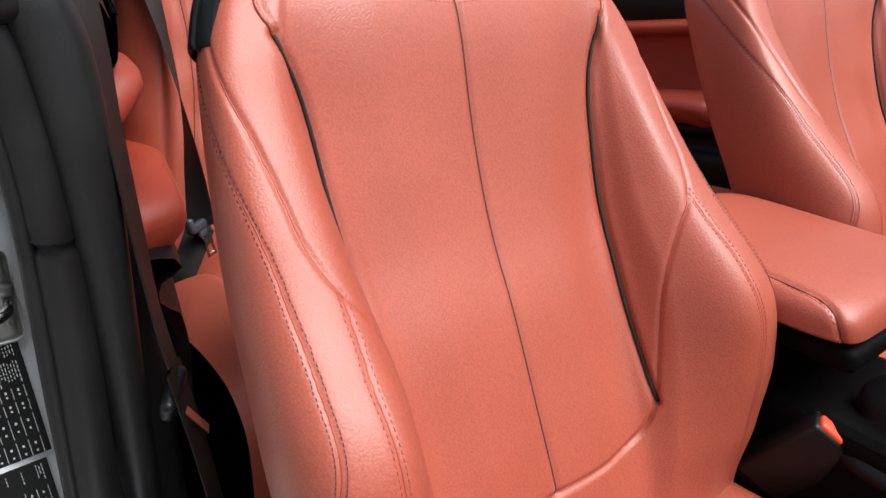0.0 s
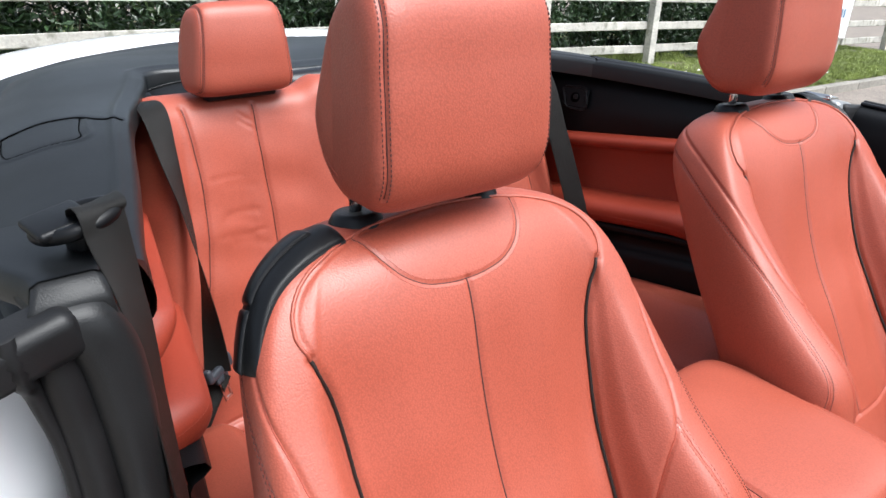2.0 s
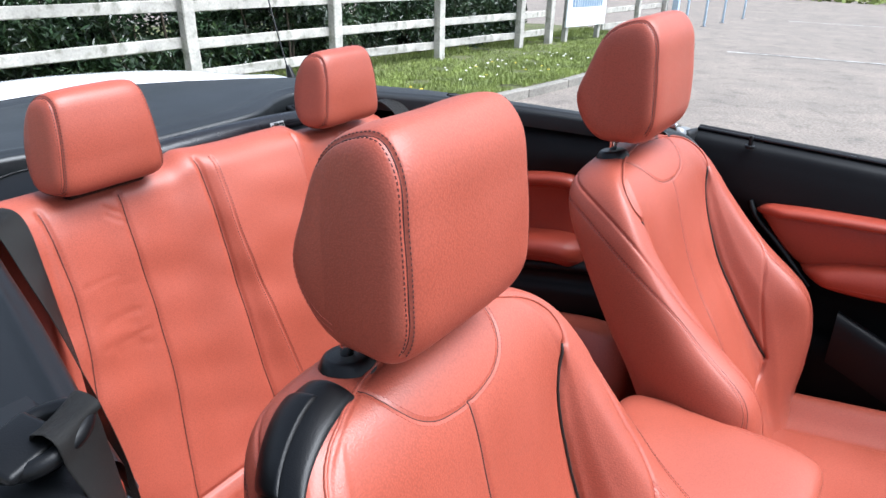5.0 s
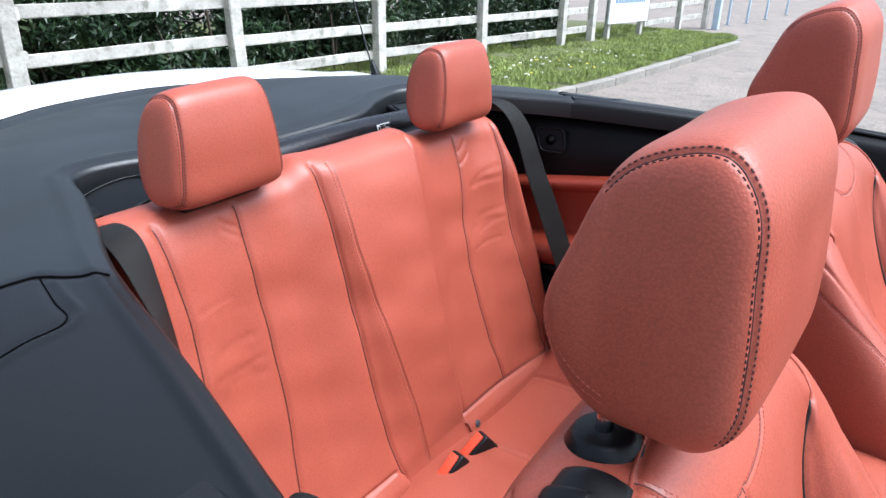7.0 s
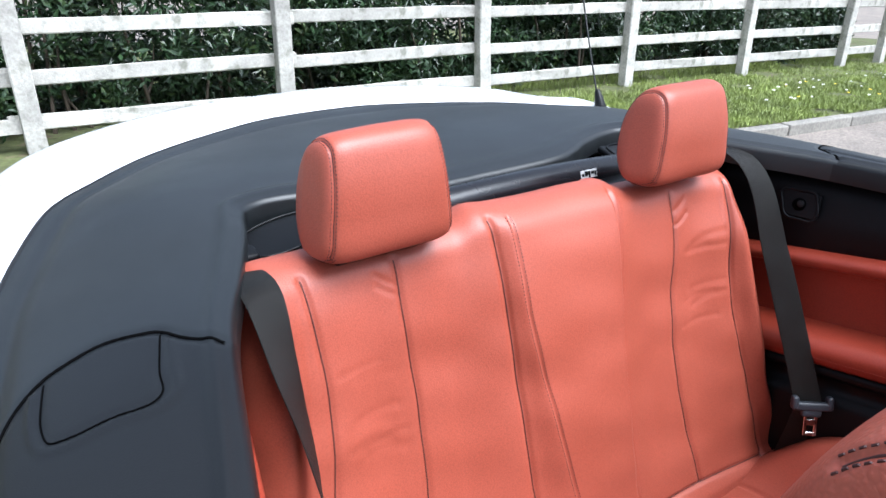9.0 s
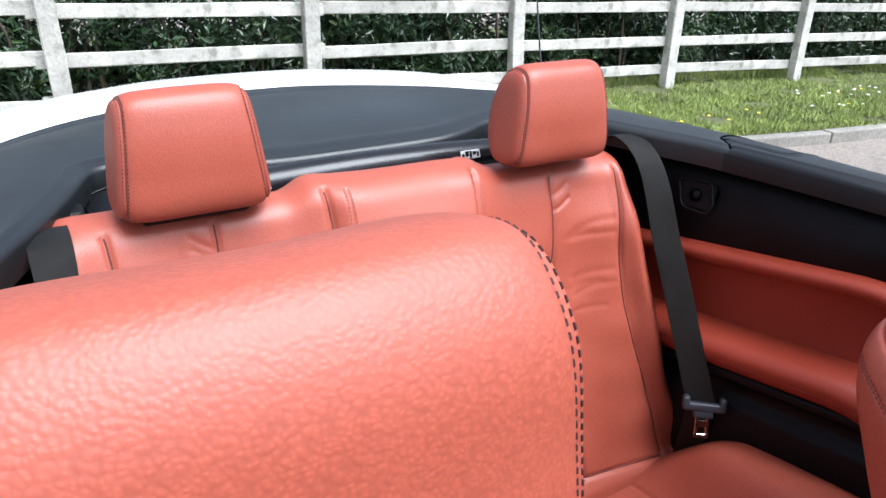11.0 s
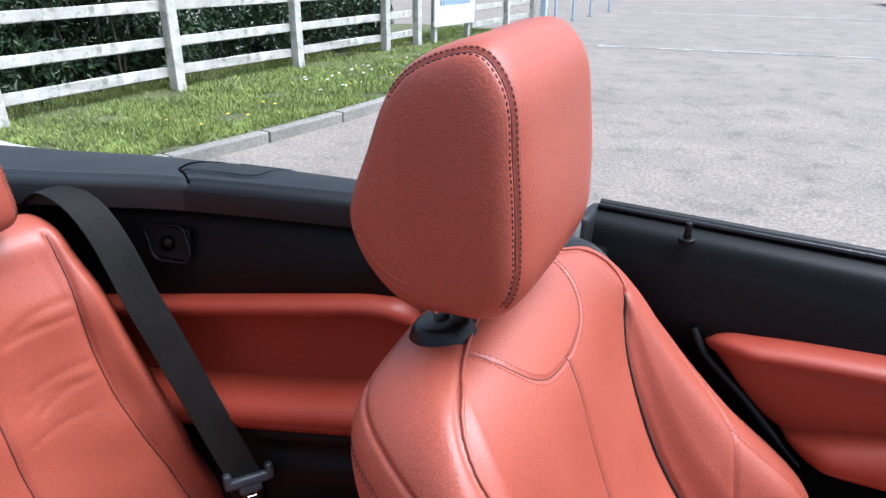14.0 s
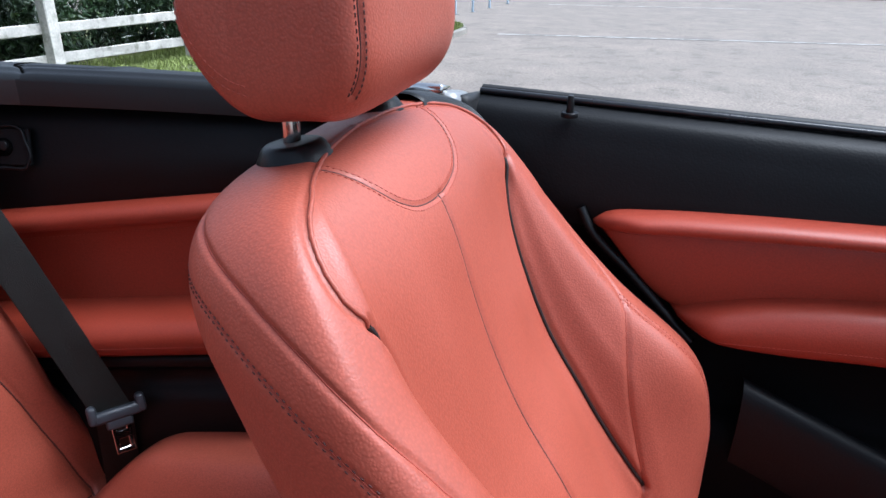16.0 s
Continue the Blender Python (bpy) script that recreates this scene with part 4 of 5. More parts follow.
# ---- front seats ----
def seat_back():
    """The outside of a sports seat's backrest: level slices from the cushion to the shoulders, closed by a dome; columns run from the back over one side, the front and the other side."""
    NR, m = 440, 361
    C = curve([(.36, -.262), (.50, -.204), (.587, -.171), (.659, -.138), (.742, -.098), (.811, -.060), (.873, -.035), (.963, -.009), (1.016, .001), (1.08, .010)])
    HW = curve([(.36, .233), (.50, .240), (.60, .2495), (.68, .2545), (.76, .2510), (.84, .2434), (.92, .2345), (.96, .2285), (1.0, .2215), (1.04, .2180), (1.08, .2175)])
    RIM = curve([(.36, .048), (.84, .048), (.92, .041), (1.0, .030), (1.08, .026)])
    BOL = curve([(.36, .034), (.50, .024), (.60, .068), (.68, .106), (.76, .1215), (.84, .0765), (.92, .0350), (.96, .0170), (1.0, .0060), (1.04, .0010), (1.08, 0.0)])
    TH = curve([(.36, .21), (.60, .1056), (.80, .0957), (.92, .114), (1.0, .133), (1.04, .138), (1.08, .139)])
    XI = curve([(.36, .105), (.55, .122), (.68, .136), (.80, .150), (.90, .166), (.95, .173), (1.0, .175), (1.08, .175)])
    low, brow, top, cut = 0.36, 0.955, 1.074, 0.70
    v = np.linspace(0, 1, NR)
    al = np.clip((v - cut) / (1 - cut), 0, 1) * np.pi / 2
    up, fx, fy = np.sin(al), np.clip(np.cos(al), 0, 1) ** 0.303, np.clip(np.cos(al), 0, 1) ** 0.696
    zz = np.where(v < cut, low + (brow - low) * v / cut, brow) + (top - brow) * up
    hw, bo, th, c, xi = HW(zz), BOL(zz), TH(zz), C(zz), XI(zz)
    xr = hw - RIM(zz)
    xm = xi + (xr - xi) * 0.30
    o = np.zeros(NR)
    K = np.stack([np.stack(q, 1) for q in ((o, c), (xi * 0.5, c - 0.001), (xi * 0.98, c + 0.02 * bo - 0.002), (xm, c - 0.45 * bo - 0.003), (xr, c - bo * 0.985), (hw, c - bo + 0.006 + 0.05 * bo),
                                          (hw - 0.004, c + th * 0.45), (hw - 0.045, c + th), (hw * 0.45, c + th + 0.012), (o, c + th + 0.014))], 1)
    half = np.zeros((NR, m, 3))
    for i in range(NR):
        k = np.concatenate([K[i, 1:2] * (-1, 1), K[i], K[i, -2:-1] * (-1, 1)])
        way = np.concatenate([[0], np.cumsum(np.linalg.norm(np.diff(k, axis=0), axis=1))])
        fine = np.linspace(way[1], way[-2], 400)
        f = np.stack([curve(list(zip(way, k[:, e])))(fine) for e in (0, 1)], 1)
        run = np.concatenate([[0], np.cumsum(np.linalg.norm(np.diff(f, axis=0), axis=1))])
        g = np.linspace(0, run[-1], m)
        x, y = np.interp(g, run, f[:, 0]) * fx[i], np.interp(g, run, f[:, 1])
        spine = c[i] + 0.671 * th[i]
        y = spine + (y - spine) * fy[i]
        back = np.clip((y - c[i]) / 0.12, 0, 1.2)
        half[i] = np.stack([x, y, zz[i] - (0.0115 * back ** 1.5 + 0.0191 * (np.abs(x) / 0.2) ** 3) * up[i] ** 2], 1)
    return Skin(np.concatenate([half[:, :0:-1] * (-1, 1, 1), half], 1)[:, :-1], m - 1, True)


def front_seat(label):
    """A sports seat with its headrest, release cap and cushion."""
    seat = thing("front_seat", label, "car seat", "front seats", at=pose(0, 0, 0))
    sk = seat_back()
    sk.P += sk.N * (wobble(sk.P, 0.035, 0.0003, 3) + wobble(sk.P, 0.09, 0.0005, 4))[..., None]
    sk.normals()
    FRONT_SEAMS(sk, seat)
    headrest(seat, (0, 0, 0))
    for px in (-0.074, 0.074):
        part("post", cyl(0.0065, 0.085, pose(px, 0.095, 1.085, 4), 16), CHROME, seat, "chrome headrest post", smooth=True)
        part("post_collar", cyl(0.031, 0.016, pose(px, 0.095, 1.066, -6), 28, 0.022, 0.004), SMOOTH_BLACK, seat, "black plastic collar", smooth=True)
    cap(seat)
    cushion(seat)
    part("seat_base", block((0.40, 0.46, 0.16), pose(0, -0.42, 0.335), 0.02), SHADED_BLACK, seat, "black plastic seat base")
    return seat


def both(line):
    return [line, [(-a, s) for a, s in line]]


def beside(line, d):
    """The line moved sideways by d."""
    L = resample(line, 24)
    T = unit(np.gradient(L, axis=0))
    return (L + np.stack([-T[:, 1], T[:, 0]], 1) * d).tolist()


def FRONT_SEAMS(sk, seat):
    centre = [(0, .242), (0, .48), (0, .710)]
    yoke = [(-.100, .786), (-.092, .766), (-.083, .748), (-.070, .731), (-.050, .718), (-.026, .712), (0, .710), (.026, .712), (.050, .718), (.070, .731), (.083, .748), (.092, .766), (.100, .786)]
    shoulder = [(0, .801), (.064, .795), (.115, .783), (.150, .768), (.174, .750), (.186, .730), (.189, .710), (.182, .690)]
    pipe = [(.182, .690), (.173, .668), (.165, .642), (.160, .612), (.156, .562), (.151, .508), (.147, .453), (.144, .390), (.146, .335), (.150, .290)]
    crease = [(.288, .760), (.271, .738), (.256, .715), (.244, .690), (.238, .660), (.237, .620), (.244, .580), (.251, .550), (.248, .523), (.230, .488), (.190, .412), (.166, .343), (.151, .292)]
    double = [(.248, .522), (.263, .496), (.280, .468), (.289, .432), (.287, .400), (.273, .355), (.256, .303), (.240, .250), (.225, .180)]
    outer = [(.345, .712), (.318, .698), (.300, .676), (.285, .648), (.277, .615), (.275, .580), (.281, .545), (.295, .508), (.318, .462), (.336, .400), (.345, .300)]
    bottom = [(-.150, .290), (-.121, .252), (-.071, .242), (0, .241), (.071, .242), (.121, .252), (.150, .290)]
    sk.press(centre, 0.0026, 0.0034, 0.0, 0.022)
    sk.press(yoke, 0.0012, 0.0024, 0.0, 0.010)
    sk.press(bottom, 0.004, 0.003, 0.0, 0.02)
    for ln in both(shoulder):
        sk.press(beside(ln, 0.004), 0.0012, 0.0028, 0.0, 0.010)
    for ln in both(pipe):
        sk.press(ln, 0.0055, 0.0045, 0.0, 0.020)
    for ln in both(crease):
        sk.press(ln, 0.0020, 0.0028, 0.0, 0.014)
    for ln in both(double) + both(outer):
        sk.press(ln, 0.0009, 0.0026, 0.0, 0.009)
    sk.normals()
    back = sk.build("backrest", LEATHER, seat, "red grained leather backrest")
    # dark cords stand for the shade deep in these seams
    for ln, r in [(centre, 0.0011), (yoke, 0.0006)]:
        sk.cord("seam_fold", ln, r, THREAD_AND_SHADE, back, "dark cord as the shade in the seam", lift=-0.0002, n=120)
    # darker red cords for the softer shade in the other seams
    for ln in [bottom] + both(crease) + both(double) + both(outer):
        sk.cord("seam_fold", ln, 0.0007, LEATHER_SHADED, back, "darker red cord as the shade in the seam", lift=-0.0003, n=120)
    for ln in both(pipe):
        sk.cord("piping", ln, 0.0019, PIPING, back, "thin dark piping", lift=0.0014, n=120)
    for ln in both(shoulder):
        sk.cord("welt", ln, 0.0017, LEATHER, back, "raised red leather welt", lift=0.0006, n=100)
    for ln in both(outer):
        sk.stitch("stitching", [beside(ln, 0.0036), beside(ln, -0.0036)], THREAD_AND_SHADE, back, "dark twin stitching", pitch=0.0044, length=0.0029, r=0.00036)
    for ln in both(double):
        sk.stitch("stitching", [beside(ln, 0.0036), beside(ln, -0.0036)], THREAD_RED, back, "red twin stitching", pitch=0.0044, length=0.0029)
    sk.stitch("stitching", [beside(yoke, 0.0042), beside(yoke, -0.0042)], THREAD_RED, back, "red twin stitching", length=0.003, pitch=0.0045)


def headrest(seat, off, w_front=0.109, w_back=0.093, prof=None, n=190, m=210, name="headrest", taper=0.03, ex=7.0, es=9.0):
    """A leather headrest: its side outline (y, z), lofted across."""
    prof = prof or [(0.010, 1.108), (0.002, 1.128), (0.001, 1.160), (0.006, 1.219), (0.016, 1.271), (0.037, 1.293), (0.068, 1.290), (0.106, 1.269), (0.135, 1.208), (0.151, 1.154), (0.137, 1.117), (0.103, 1.087), (0.057, 1.088), (0.026, 1.093)]
    ring = np.array(prof + [prof[0]], float)
    # close the ring smoothly: lay three turns, keep the middle one
    k = len(prof)
    R = resample(np.concatenate([ring[:-1], ring[:-1], ring]), 3 * n + 1)[n:2 * n]
    c = R.mean(0) + (0.01, 0)
    be = loop_angles(m, 2 / ex, 2 / es, w_front, 0.07, True)
    P = np.zeros((n, m, 3))
    y0, y1 = R[:, 0].min(), R[:, 0].max()
    for j in range(m):
        s = max(np.cos(be[j]), 0.0) ** (2 / es)
        q = c + (R - c) * s
        f = np.clip((q[:, 0] - y0) / (y1 - y0), 0, 1)
        x = (w_front + (w_back - w_front) * np.minimum(1, f * 1.5)) * spow(np.sin(be[j]), 2 / ex) * (1 - taper * np.clip((q[:, 1] - R[:, 1].min()) / np.ptp(R[:, 1]), 0, 1))
        P[:, j] = np.stack([x, q[:, 0] + 0.004 * (abs(math.sin(be[j])) ** 2) * (1 - f), q[:, 1]], 1)
    P += np.array(off)
    P = np.concatenate([P, P[:1]], 0)
    sk = Skin(P, m // 2, False)
    centre = P.reshape(-1, 3).mean(0)
    if ((P - centre) * sk.N).sum() < 0:
        P = P[::-1]
        sk = Skin(P, m // 2, False)
    calm = np.clip(np.cos(be), 0, 1) ** 0.3
    sk.P += sk.N * (wobble(sk.P, 0.04, 0.0008, 7) * calm)[..., None]
    sk.P[-1] = sk.P[0]
    HEAD_SEAMS(sk, name, seat, w_front)
    return sk


def HEAD_SEAMS(sk, name, seat, wf):
    n, m = sk.P.shape[:2]

    def edge_line(sgn, rows, extra=0.0):
        out = []
        for q, k in enumerate(rows):
            nx = np.abs(sk.N[k, :, 0])
            j = sk.mid
            while 0 < j < m - 1 and nx[j] < 0.55:
                j += sgn
            out.append((sk.A[k, j] + sgn * extra * (q + 0.5) / len(rows), sk.S[k]))
        out = np.array(out)
        for _ in range(6):
            out[1:-1, 0] = (out[:-2, 0] + out[1:-1, 0] + out[2:, 0]) / 3
        return out.tolist()
    every = np.linspace(0, n - 1, 44).astype(int)
    if name == "headrest":
        # the dark seam runs up the front edge and over the top, to the back corner
        zr = sk.P[:, sk.mid, 2] - sk.P[..., 2].min()
        yr = sk.P[:, sk.mid, 1] - sk.P[..., 1].min()
        every = np.array([k for k in every if (yr[k] < 0.06 and zr[k] > 0.02) or zr[k] > 0.165])
        every = max(np.split(every, np.where(np.diff(every) > 9)[0] + 1), key=len)
    lines = [edge_line(e, every) for e in (-1, 1)]
    extra = []
    if name == "headrest":
        far = sk.P[:, sk.mid, 1].argmax()
        step = 1 if sk.P[(far + 8) % n, sk.mid, 2] < sk.P[far, sk.mid, 2] else -1
        rows = [int(np.clip(far + step * d, 0, n - 1)) for d in range(-2, 34, 4)]
        rows = [k for q, k in enumerate(rows) if k not in rows[:q]]
        extra = [sorted(edge_line(e, rows, 0.022), key=lambda v: v[1]) for e in (-1, 1)]
    for ln in lines:
        sk.press(ln, 0.0026, 0.0022, 0.0, 0.007)
    sk.P[-1] = sk.P[0]
    sk.normals()
    ob = sk.build(name, LEATHER, seat, "red leather headrest")
    # dark cords stand in for shade along the headrest's edge seams
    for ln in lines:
        sk.cord("seam_fold", ln, 0.0007, THREAD_AND_SHADE, ob, "dark cord as the shade in the seam", lift=-0.0002, n=110)
    for ln in lines:
        sk.stitch("stitching", [beside(ln, 0.0034), beside(ln, -0.0034)], THREAD_AND_SHADE, ob, "twin stitching along the edge", pitch=0.0044, length=0.0030, r=0.00046)
    for ln in extra:
        sk.stitch("stitching", [beside(ln, 0.003), beside(ln, -0.003)], THREAD_RED, ob, "red stitching on the side", pitch=0.0045, length=0.003)


def shell(name, inner, outer, core, span, thick, mat, parent, label="", n=70, m=30, lift=0.0):
    """A rounded plastic piece between two edges, bent round a core; span: its start and end along the edges and its near and far side between them."""
    u0, u1, w0, w1 = span
    I, O = resample(inner, 400), resample(outer, 400)
    k = np.linspace(u0 * 399, u1 * 399, n).astype(int)
    I, O = I[k], O[k]
    u = np.linspace(0, 1, n)
    end = np.sqrt(np.clip(1 - np.clip(1 - np.minimum(u, 1 - u) * n / 5, 0, 1) ** 2, 0, 1))
    V = np.zeros((n, m, 3))
    for j in range(m):
        g = (j - 2) / (m - 5)
        w = w0 + (w1 - w0) * min(max(g, 0), 1)
        P = I + (O - I) * w
        away = unit(P - np.array(core))
        e = min(1.0, max(0.0, min(g, 1 - g)) * 14)
        h = -0.012 if j in (0, m - 1) else 0.5 + 0.5 * math.sqrt(1 - (1 - e) ** 2)
        bend = 0.009 * 4 * w * (1 - w) if 0 <= w <= 1 else 0.0
        V[:, j] = P + away * (bend + lift + (np.full(n, h) if h < 0 else thick * h * end))[:, None]
    return mesh_part(name, V.reshape(-1, 3), grid_faces(n, m), mat, parent, label)


def cap(seat):
    """The release cap over the outer shoulder: a thin base, a lever above and a plate below it, with a gap between them."""
    inner = [(-.108, .058, 1.064), (-.152, .049, 1.056), (-.188, .036, 1.041), (-.208, .023, 1.019), (-.222, .010, .986)]
    outer = [(-.114, .105, 1.061), (-.145, .105, 1.053), (-.170, .098, 1.040), (-.192, .086, 1.022), (-.206, .075, .997), (-.217, .062, .966)]
    core = (-.09, .07, .93)
    c = shell("release_cap", inner, outer, core, (0, 1, 0, 1), 0.003, SMOOTH_BLACK, seat, "black plastic seat release cap")
    shell("release_lever", inner, outer, core, (0.12, 0.66, 0.40, 1.02), 0.004, SMOOTH_BLACK, c, "black plastic release lever", lift=0.002)
    shell("cap_plate", inner, outer, core, (0.68, 1.0, 0.40, 1.02), 0.004, SMOOTH_BLACK, c, n=50, lift=0.002)


def cushion(seat):
    NR, NC = 120, 160
    th = loop_angles(NC, 2 / 5.0, 2 / 4.0, 0.265, 0.09)
    P = np.zeros((NR, NC, 3))
    sx, cf = spow(np.sin(th), 2 / 5.0), spow(np.cos(th), 2 / 4.0)
    for i in range(NR):
        f = i / (NR - 1)
        e = math.sqrt(max(0.0, 1 - max(0, (0.08 - f) / 0.08) ** 2)) if f < 0.08 else 1.0
        e2 = math.sqrt(max(0.0, 1 - max(0, (f - 0.9) / 0.1) ** 2)) if f > 0.9 else 1.0
        y = -0.16 - 0.56 * f
        zt = 0.475 + 0.05 * f
        u = np.clip((np.abs(sx) - 0.55) / 0.3, 0, 1)
        z = zt - 0.075 + (0.075 * cf + 0.05 * u * u * (3 - 2 * u) * np.clip(cf, 0, 1) ** 0.5) * e * e2
        P[i] = np.stack([0.265 * sx * (0.97 + 0.03 * e2), np.full(NC, y), z], 1)
    sk = Skin(P[::-1], NC // 2, True)
    for a in (-0.145, 0.145):
        sk.press([(a, 0.05), (a, 0.55)], 0.004, 0.0035, 0.003, 0.02)
    sk.press([(-0.145, 0.34), (0, 0.335), (0.145, 0.34)], 0.003, 0.003, 0.002, 0.02)
    sk.build("seat_cushion", LEATHER, seat, "red leather seat cushion")


driver_seat = front_seat("red leather driver's sports seat with dark piping and raised headrest")
driver_seat.matrix_world = pose(-0.357, 0, 0)
passenger_seat = front_seat("red leather front passenger seat beside the closed door")
passenger_seat.matrix_world = pose(0.397, 0.0524, 1.0102, -3.1) @ pose(0, 0, -1.0) @ Matrix.Diagonal((-1, 1, 1, 1))
for ob in passenger_seat.children:
    if ob.name.startswith("headrest"):  # this headrest leans less than the backrest
        ob.matrix_local = passenger_seat.matrix_world.inverted() @ pose(0.381, 0.070, 0.010) @ Matrix.Diagonal((-1, 1, 1, 1))


# ---- rear seats ----
def rear_bench():
    base = thing("rear_bench", "red leather rear bench seat with two seat places", "car seat", at=pose(0, 0.012, 0.012))
    U = np.linspace(-1, 1, 460)
    prof = resample([(.575, .40), (.588, .45), (.608, .55), (.637, .70), (.668, .84), (.695, .96), (.708, 1.0), (.722, 1.028), (.745, 1.043), (.775, 1.045), (.80, 1.03), (.81, .98)], 320)
    run = np.concatenate([[0], np.cumsum(np.linalg.norm(np.diff(prof, axis=0), axis=1))])
    half = curve([(0, .575), (.10, .545), (.25, .495), (.37, .470), (.50, .448), (.62, .440), (.85, .435)])
    left1 = curve([(0, -.05), (.06, -.062), (.19, -.085), (.39, -.103), (.54, -.111), (.65, -.114), (.9, -.114)])
    left2 = curve([(0, .012), (.08, .008), (.15, -.006), (.36, -.050), (.52, -.077), (.645, -.085), (.9, -.088)])
    right1 = curve([(0, .135), (.11, .122), (.30, .103), (.50, .104), (.638, .112), (.9, .114)])
    P = np.zeros((320, 460, 3))
    ease = lambda q: np.clip(q, 0, 1) ** 2 * (3 - 2 * np.clip(q, 0, 1))
    for i in range(320):
        s = run[i]
        h = float(half(s))
        X = U * np.where(U < 0, h + 0.030, h)
        h = np.where(U < 0, h + 0.030, h)
        ax = np.abs(X)
        wave = math.sin(min(max((s - 0.08) / 0.60, 0), 1) * math.pi) ** 0.8
        pad = 0.020 * ease((ax - 0.10) / 0.10) * ease((0.385 - ax) / 0.09) * wave
        proud = -0.020 * ease((X - left1(s)) / max(left2(s) - left1(s), 0.01)) * ease((right1(s) + 0.008 - X) / 0.014) * (0.25 + 0.75 * wave)
        bolster = -0.024 * ease((ax - (h - 0.075)) / 0.035) * wave
        edge = np.clip((ax - (h - 0.05)) / 0.05, 0, 1)
        roll = 0.07 * edge ** 2.4
        foot = -0.012 * ease((0.085 - s) / 0.03) * (X > right1(s)) - 0.012 * ease((0.085 - s) / 0.03) * (X < left1(s))
        drop = -(0.018 * ease((ax - 0.12) / 0.05) + 0.03 * edge ** 2) * ease((s - 0.52) / 0.12)
        sag = np.clip(-0.03 * (X - 0.1), -0.008, 0.014) * ease((s - 0.35) / 0.3)
        P[i] = np.stack([X + CX, prof[i, 0] + pad + proud + bolster + roll + foot, prof[i, 1] + drop + sag], 1)
    sk = Skin(P, 230, False)
    sk.P += sk.N * (wobble(sk.P * (1, 1, 2.0), 0.05, 0.0014, 5))[..., None]
    REAR_SEAMS(sk, base)
    rear_cushion(base)
    for x in (-0.280, 0.258):
        prof2 = [(.690, 1.050), (.684, 1.10), (.690, 1.155), (.702, 1.184), (.72, 1.192), (.745, 1.186), (.765, 1.16), (.775, 1.12), (.77, 1.070), (.75, 1.043), (.72, 1.038)]
        sk = headrest(base, (x + CX, 0, 0.004 if x < 0 else -0.006), 0.092, 0.100, prof2, 130, 150, "rear_headrest", 0.21, 7.0, 8.0)
        part("headrest_foot", block((0.13, 0.05, 0.02), pose(x + CX, 0.745, 1.043), 0.006, 3), SMOOTH_BLACK, base, "black plastic headrest foot")
    return base


def REAR_SEAMS(sk, base):
    outer = [(.395, .655), (.392, .56), (.394, .47), (.408, .36), (.436, .24), (.472, .04)]
    cent = [(.268, .650), (.268, .54), (.264, .43), (.267, .28), (.290, .085)]
    l1 = [(-.116, .66), (-.114, .54), (-.106, .39), (-.088, .19), (-.065, .05)]
    l2 = [(-.086, .66), (-.082, .52), (-.055, .36), (-.010, .15), (.004, .06)]
    r1 = [(.120, .66), (.112, .50), (.110, .32), (.126, .11), (.140, .03)]
    foot = [(.128, .085), (.28, .083), (.462, .072)]
    for ln in both(outer) + both(cent):
        sk.press(ln, 0.0036, 0.0050, 0.0, 0.022)
    for ln in (l1, r1):
        sk.press(ln, 0.0042, 0.0050, 0.0, 0.018)
    sk.press(l2, 0.0026, 0.0026, 0.0, 0.008)
    for ln in (foot, [(-.085, .085), (-.28, .083), (-.462, .072)]):
        sk.press(ln, 0.005, 0.004, 0.004, 0.016)
    # creases pressed into the two seat places by use
    rng = np.random.RandomState(21)
    for sgn in (-1, 1):
        for k in range(7):
            a0 = 0.285 + rng.uniform(0, 0.03)
            s0 = rng.uniform(0.34, 0.56)
            L = rng.uniform(0.04, 0.08)
            t = rng.uniform(0.0, 0.25)
            sk.press([(sgn * a0, s0), (sgn * (a0 + L / 2), s0 + L * t), (sgn * (a0 + L), s0 + L * t * 1.2)], rng.uniform(0.0005, 0.0013), rng.uniform(0.005, 0.009), 0.0005, 0.014)
        for k in range(4):
            s0 = rng.uniform(0.57, 0.62)
            sk.press([(sgn * 0.272, s0), (sgn * 0.285, s0 + 0.008), (sgn * 0.30, s0 + 0.022)], 0.0009, 0.004, 0.0005, 0.01)
    sk.normals()
    back = sk.build("rear_backrest", LEATHER, base, "red leather rear backrest, creased from use")
    # deep red cords put shade into the bench's seam grooves
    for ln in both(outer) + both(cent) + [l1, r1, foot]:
        sk.cord("seam_fold", ln, 0.0012, SEAM_SHADE, back, "deep red cord as the shade in the seam", lift=0.0, n=110)
    sk.stitch("stitching", [beside(l2, 0.004), beside(l2, -0.004)], THREAD_AND_SHADE, back, "dark twin stitching")
    sk.stitch("stitching", [beside(r1, 0.010), beside(r1, 0.016)], THREAD_RED, back, "red twin stitching")
    for a in (-0.43, -0.155, 0.165, 0.437):
        p, nrm = sk.at([(a, 0.052), (a, 0.056)], 2)
        m = Matrix.Translation(Vector(p[0])) @ pose(0, 0, 0, 78)
        part("anchor_button", cyl(0.009, 0.006, m, 20, 0.007, 0.001), GREY_PLASTIC, back, "grey child seat anchor button", smooth=True)


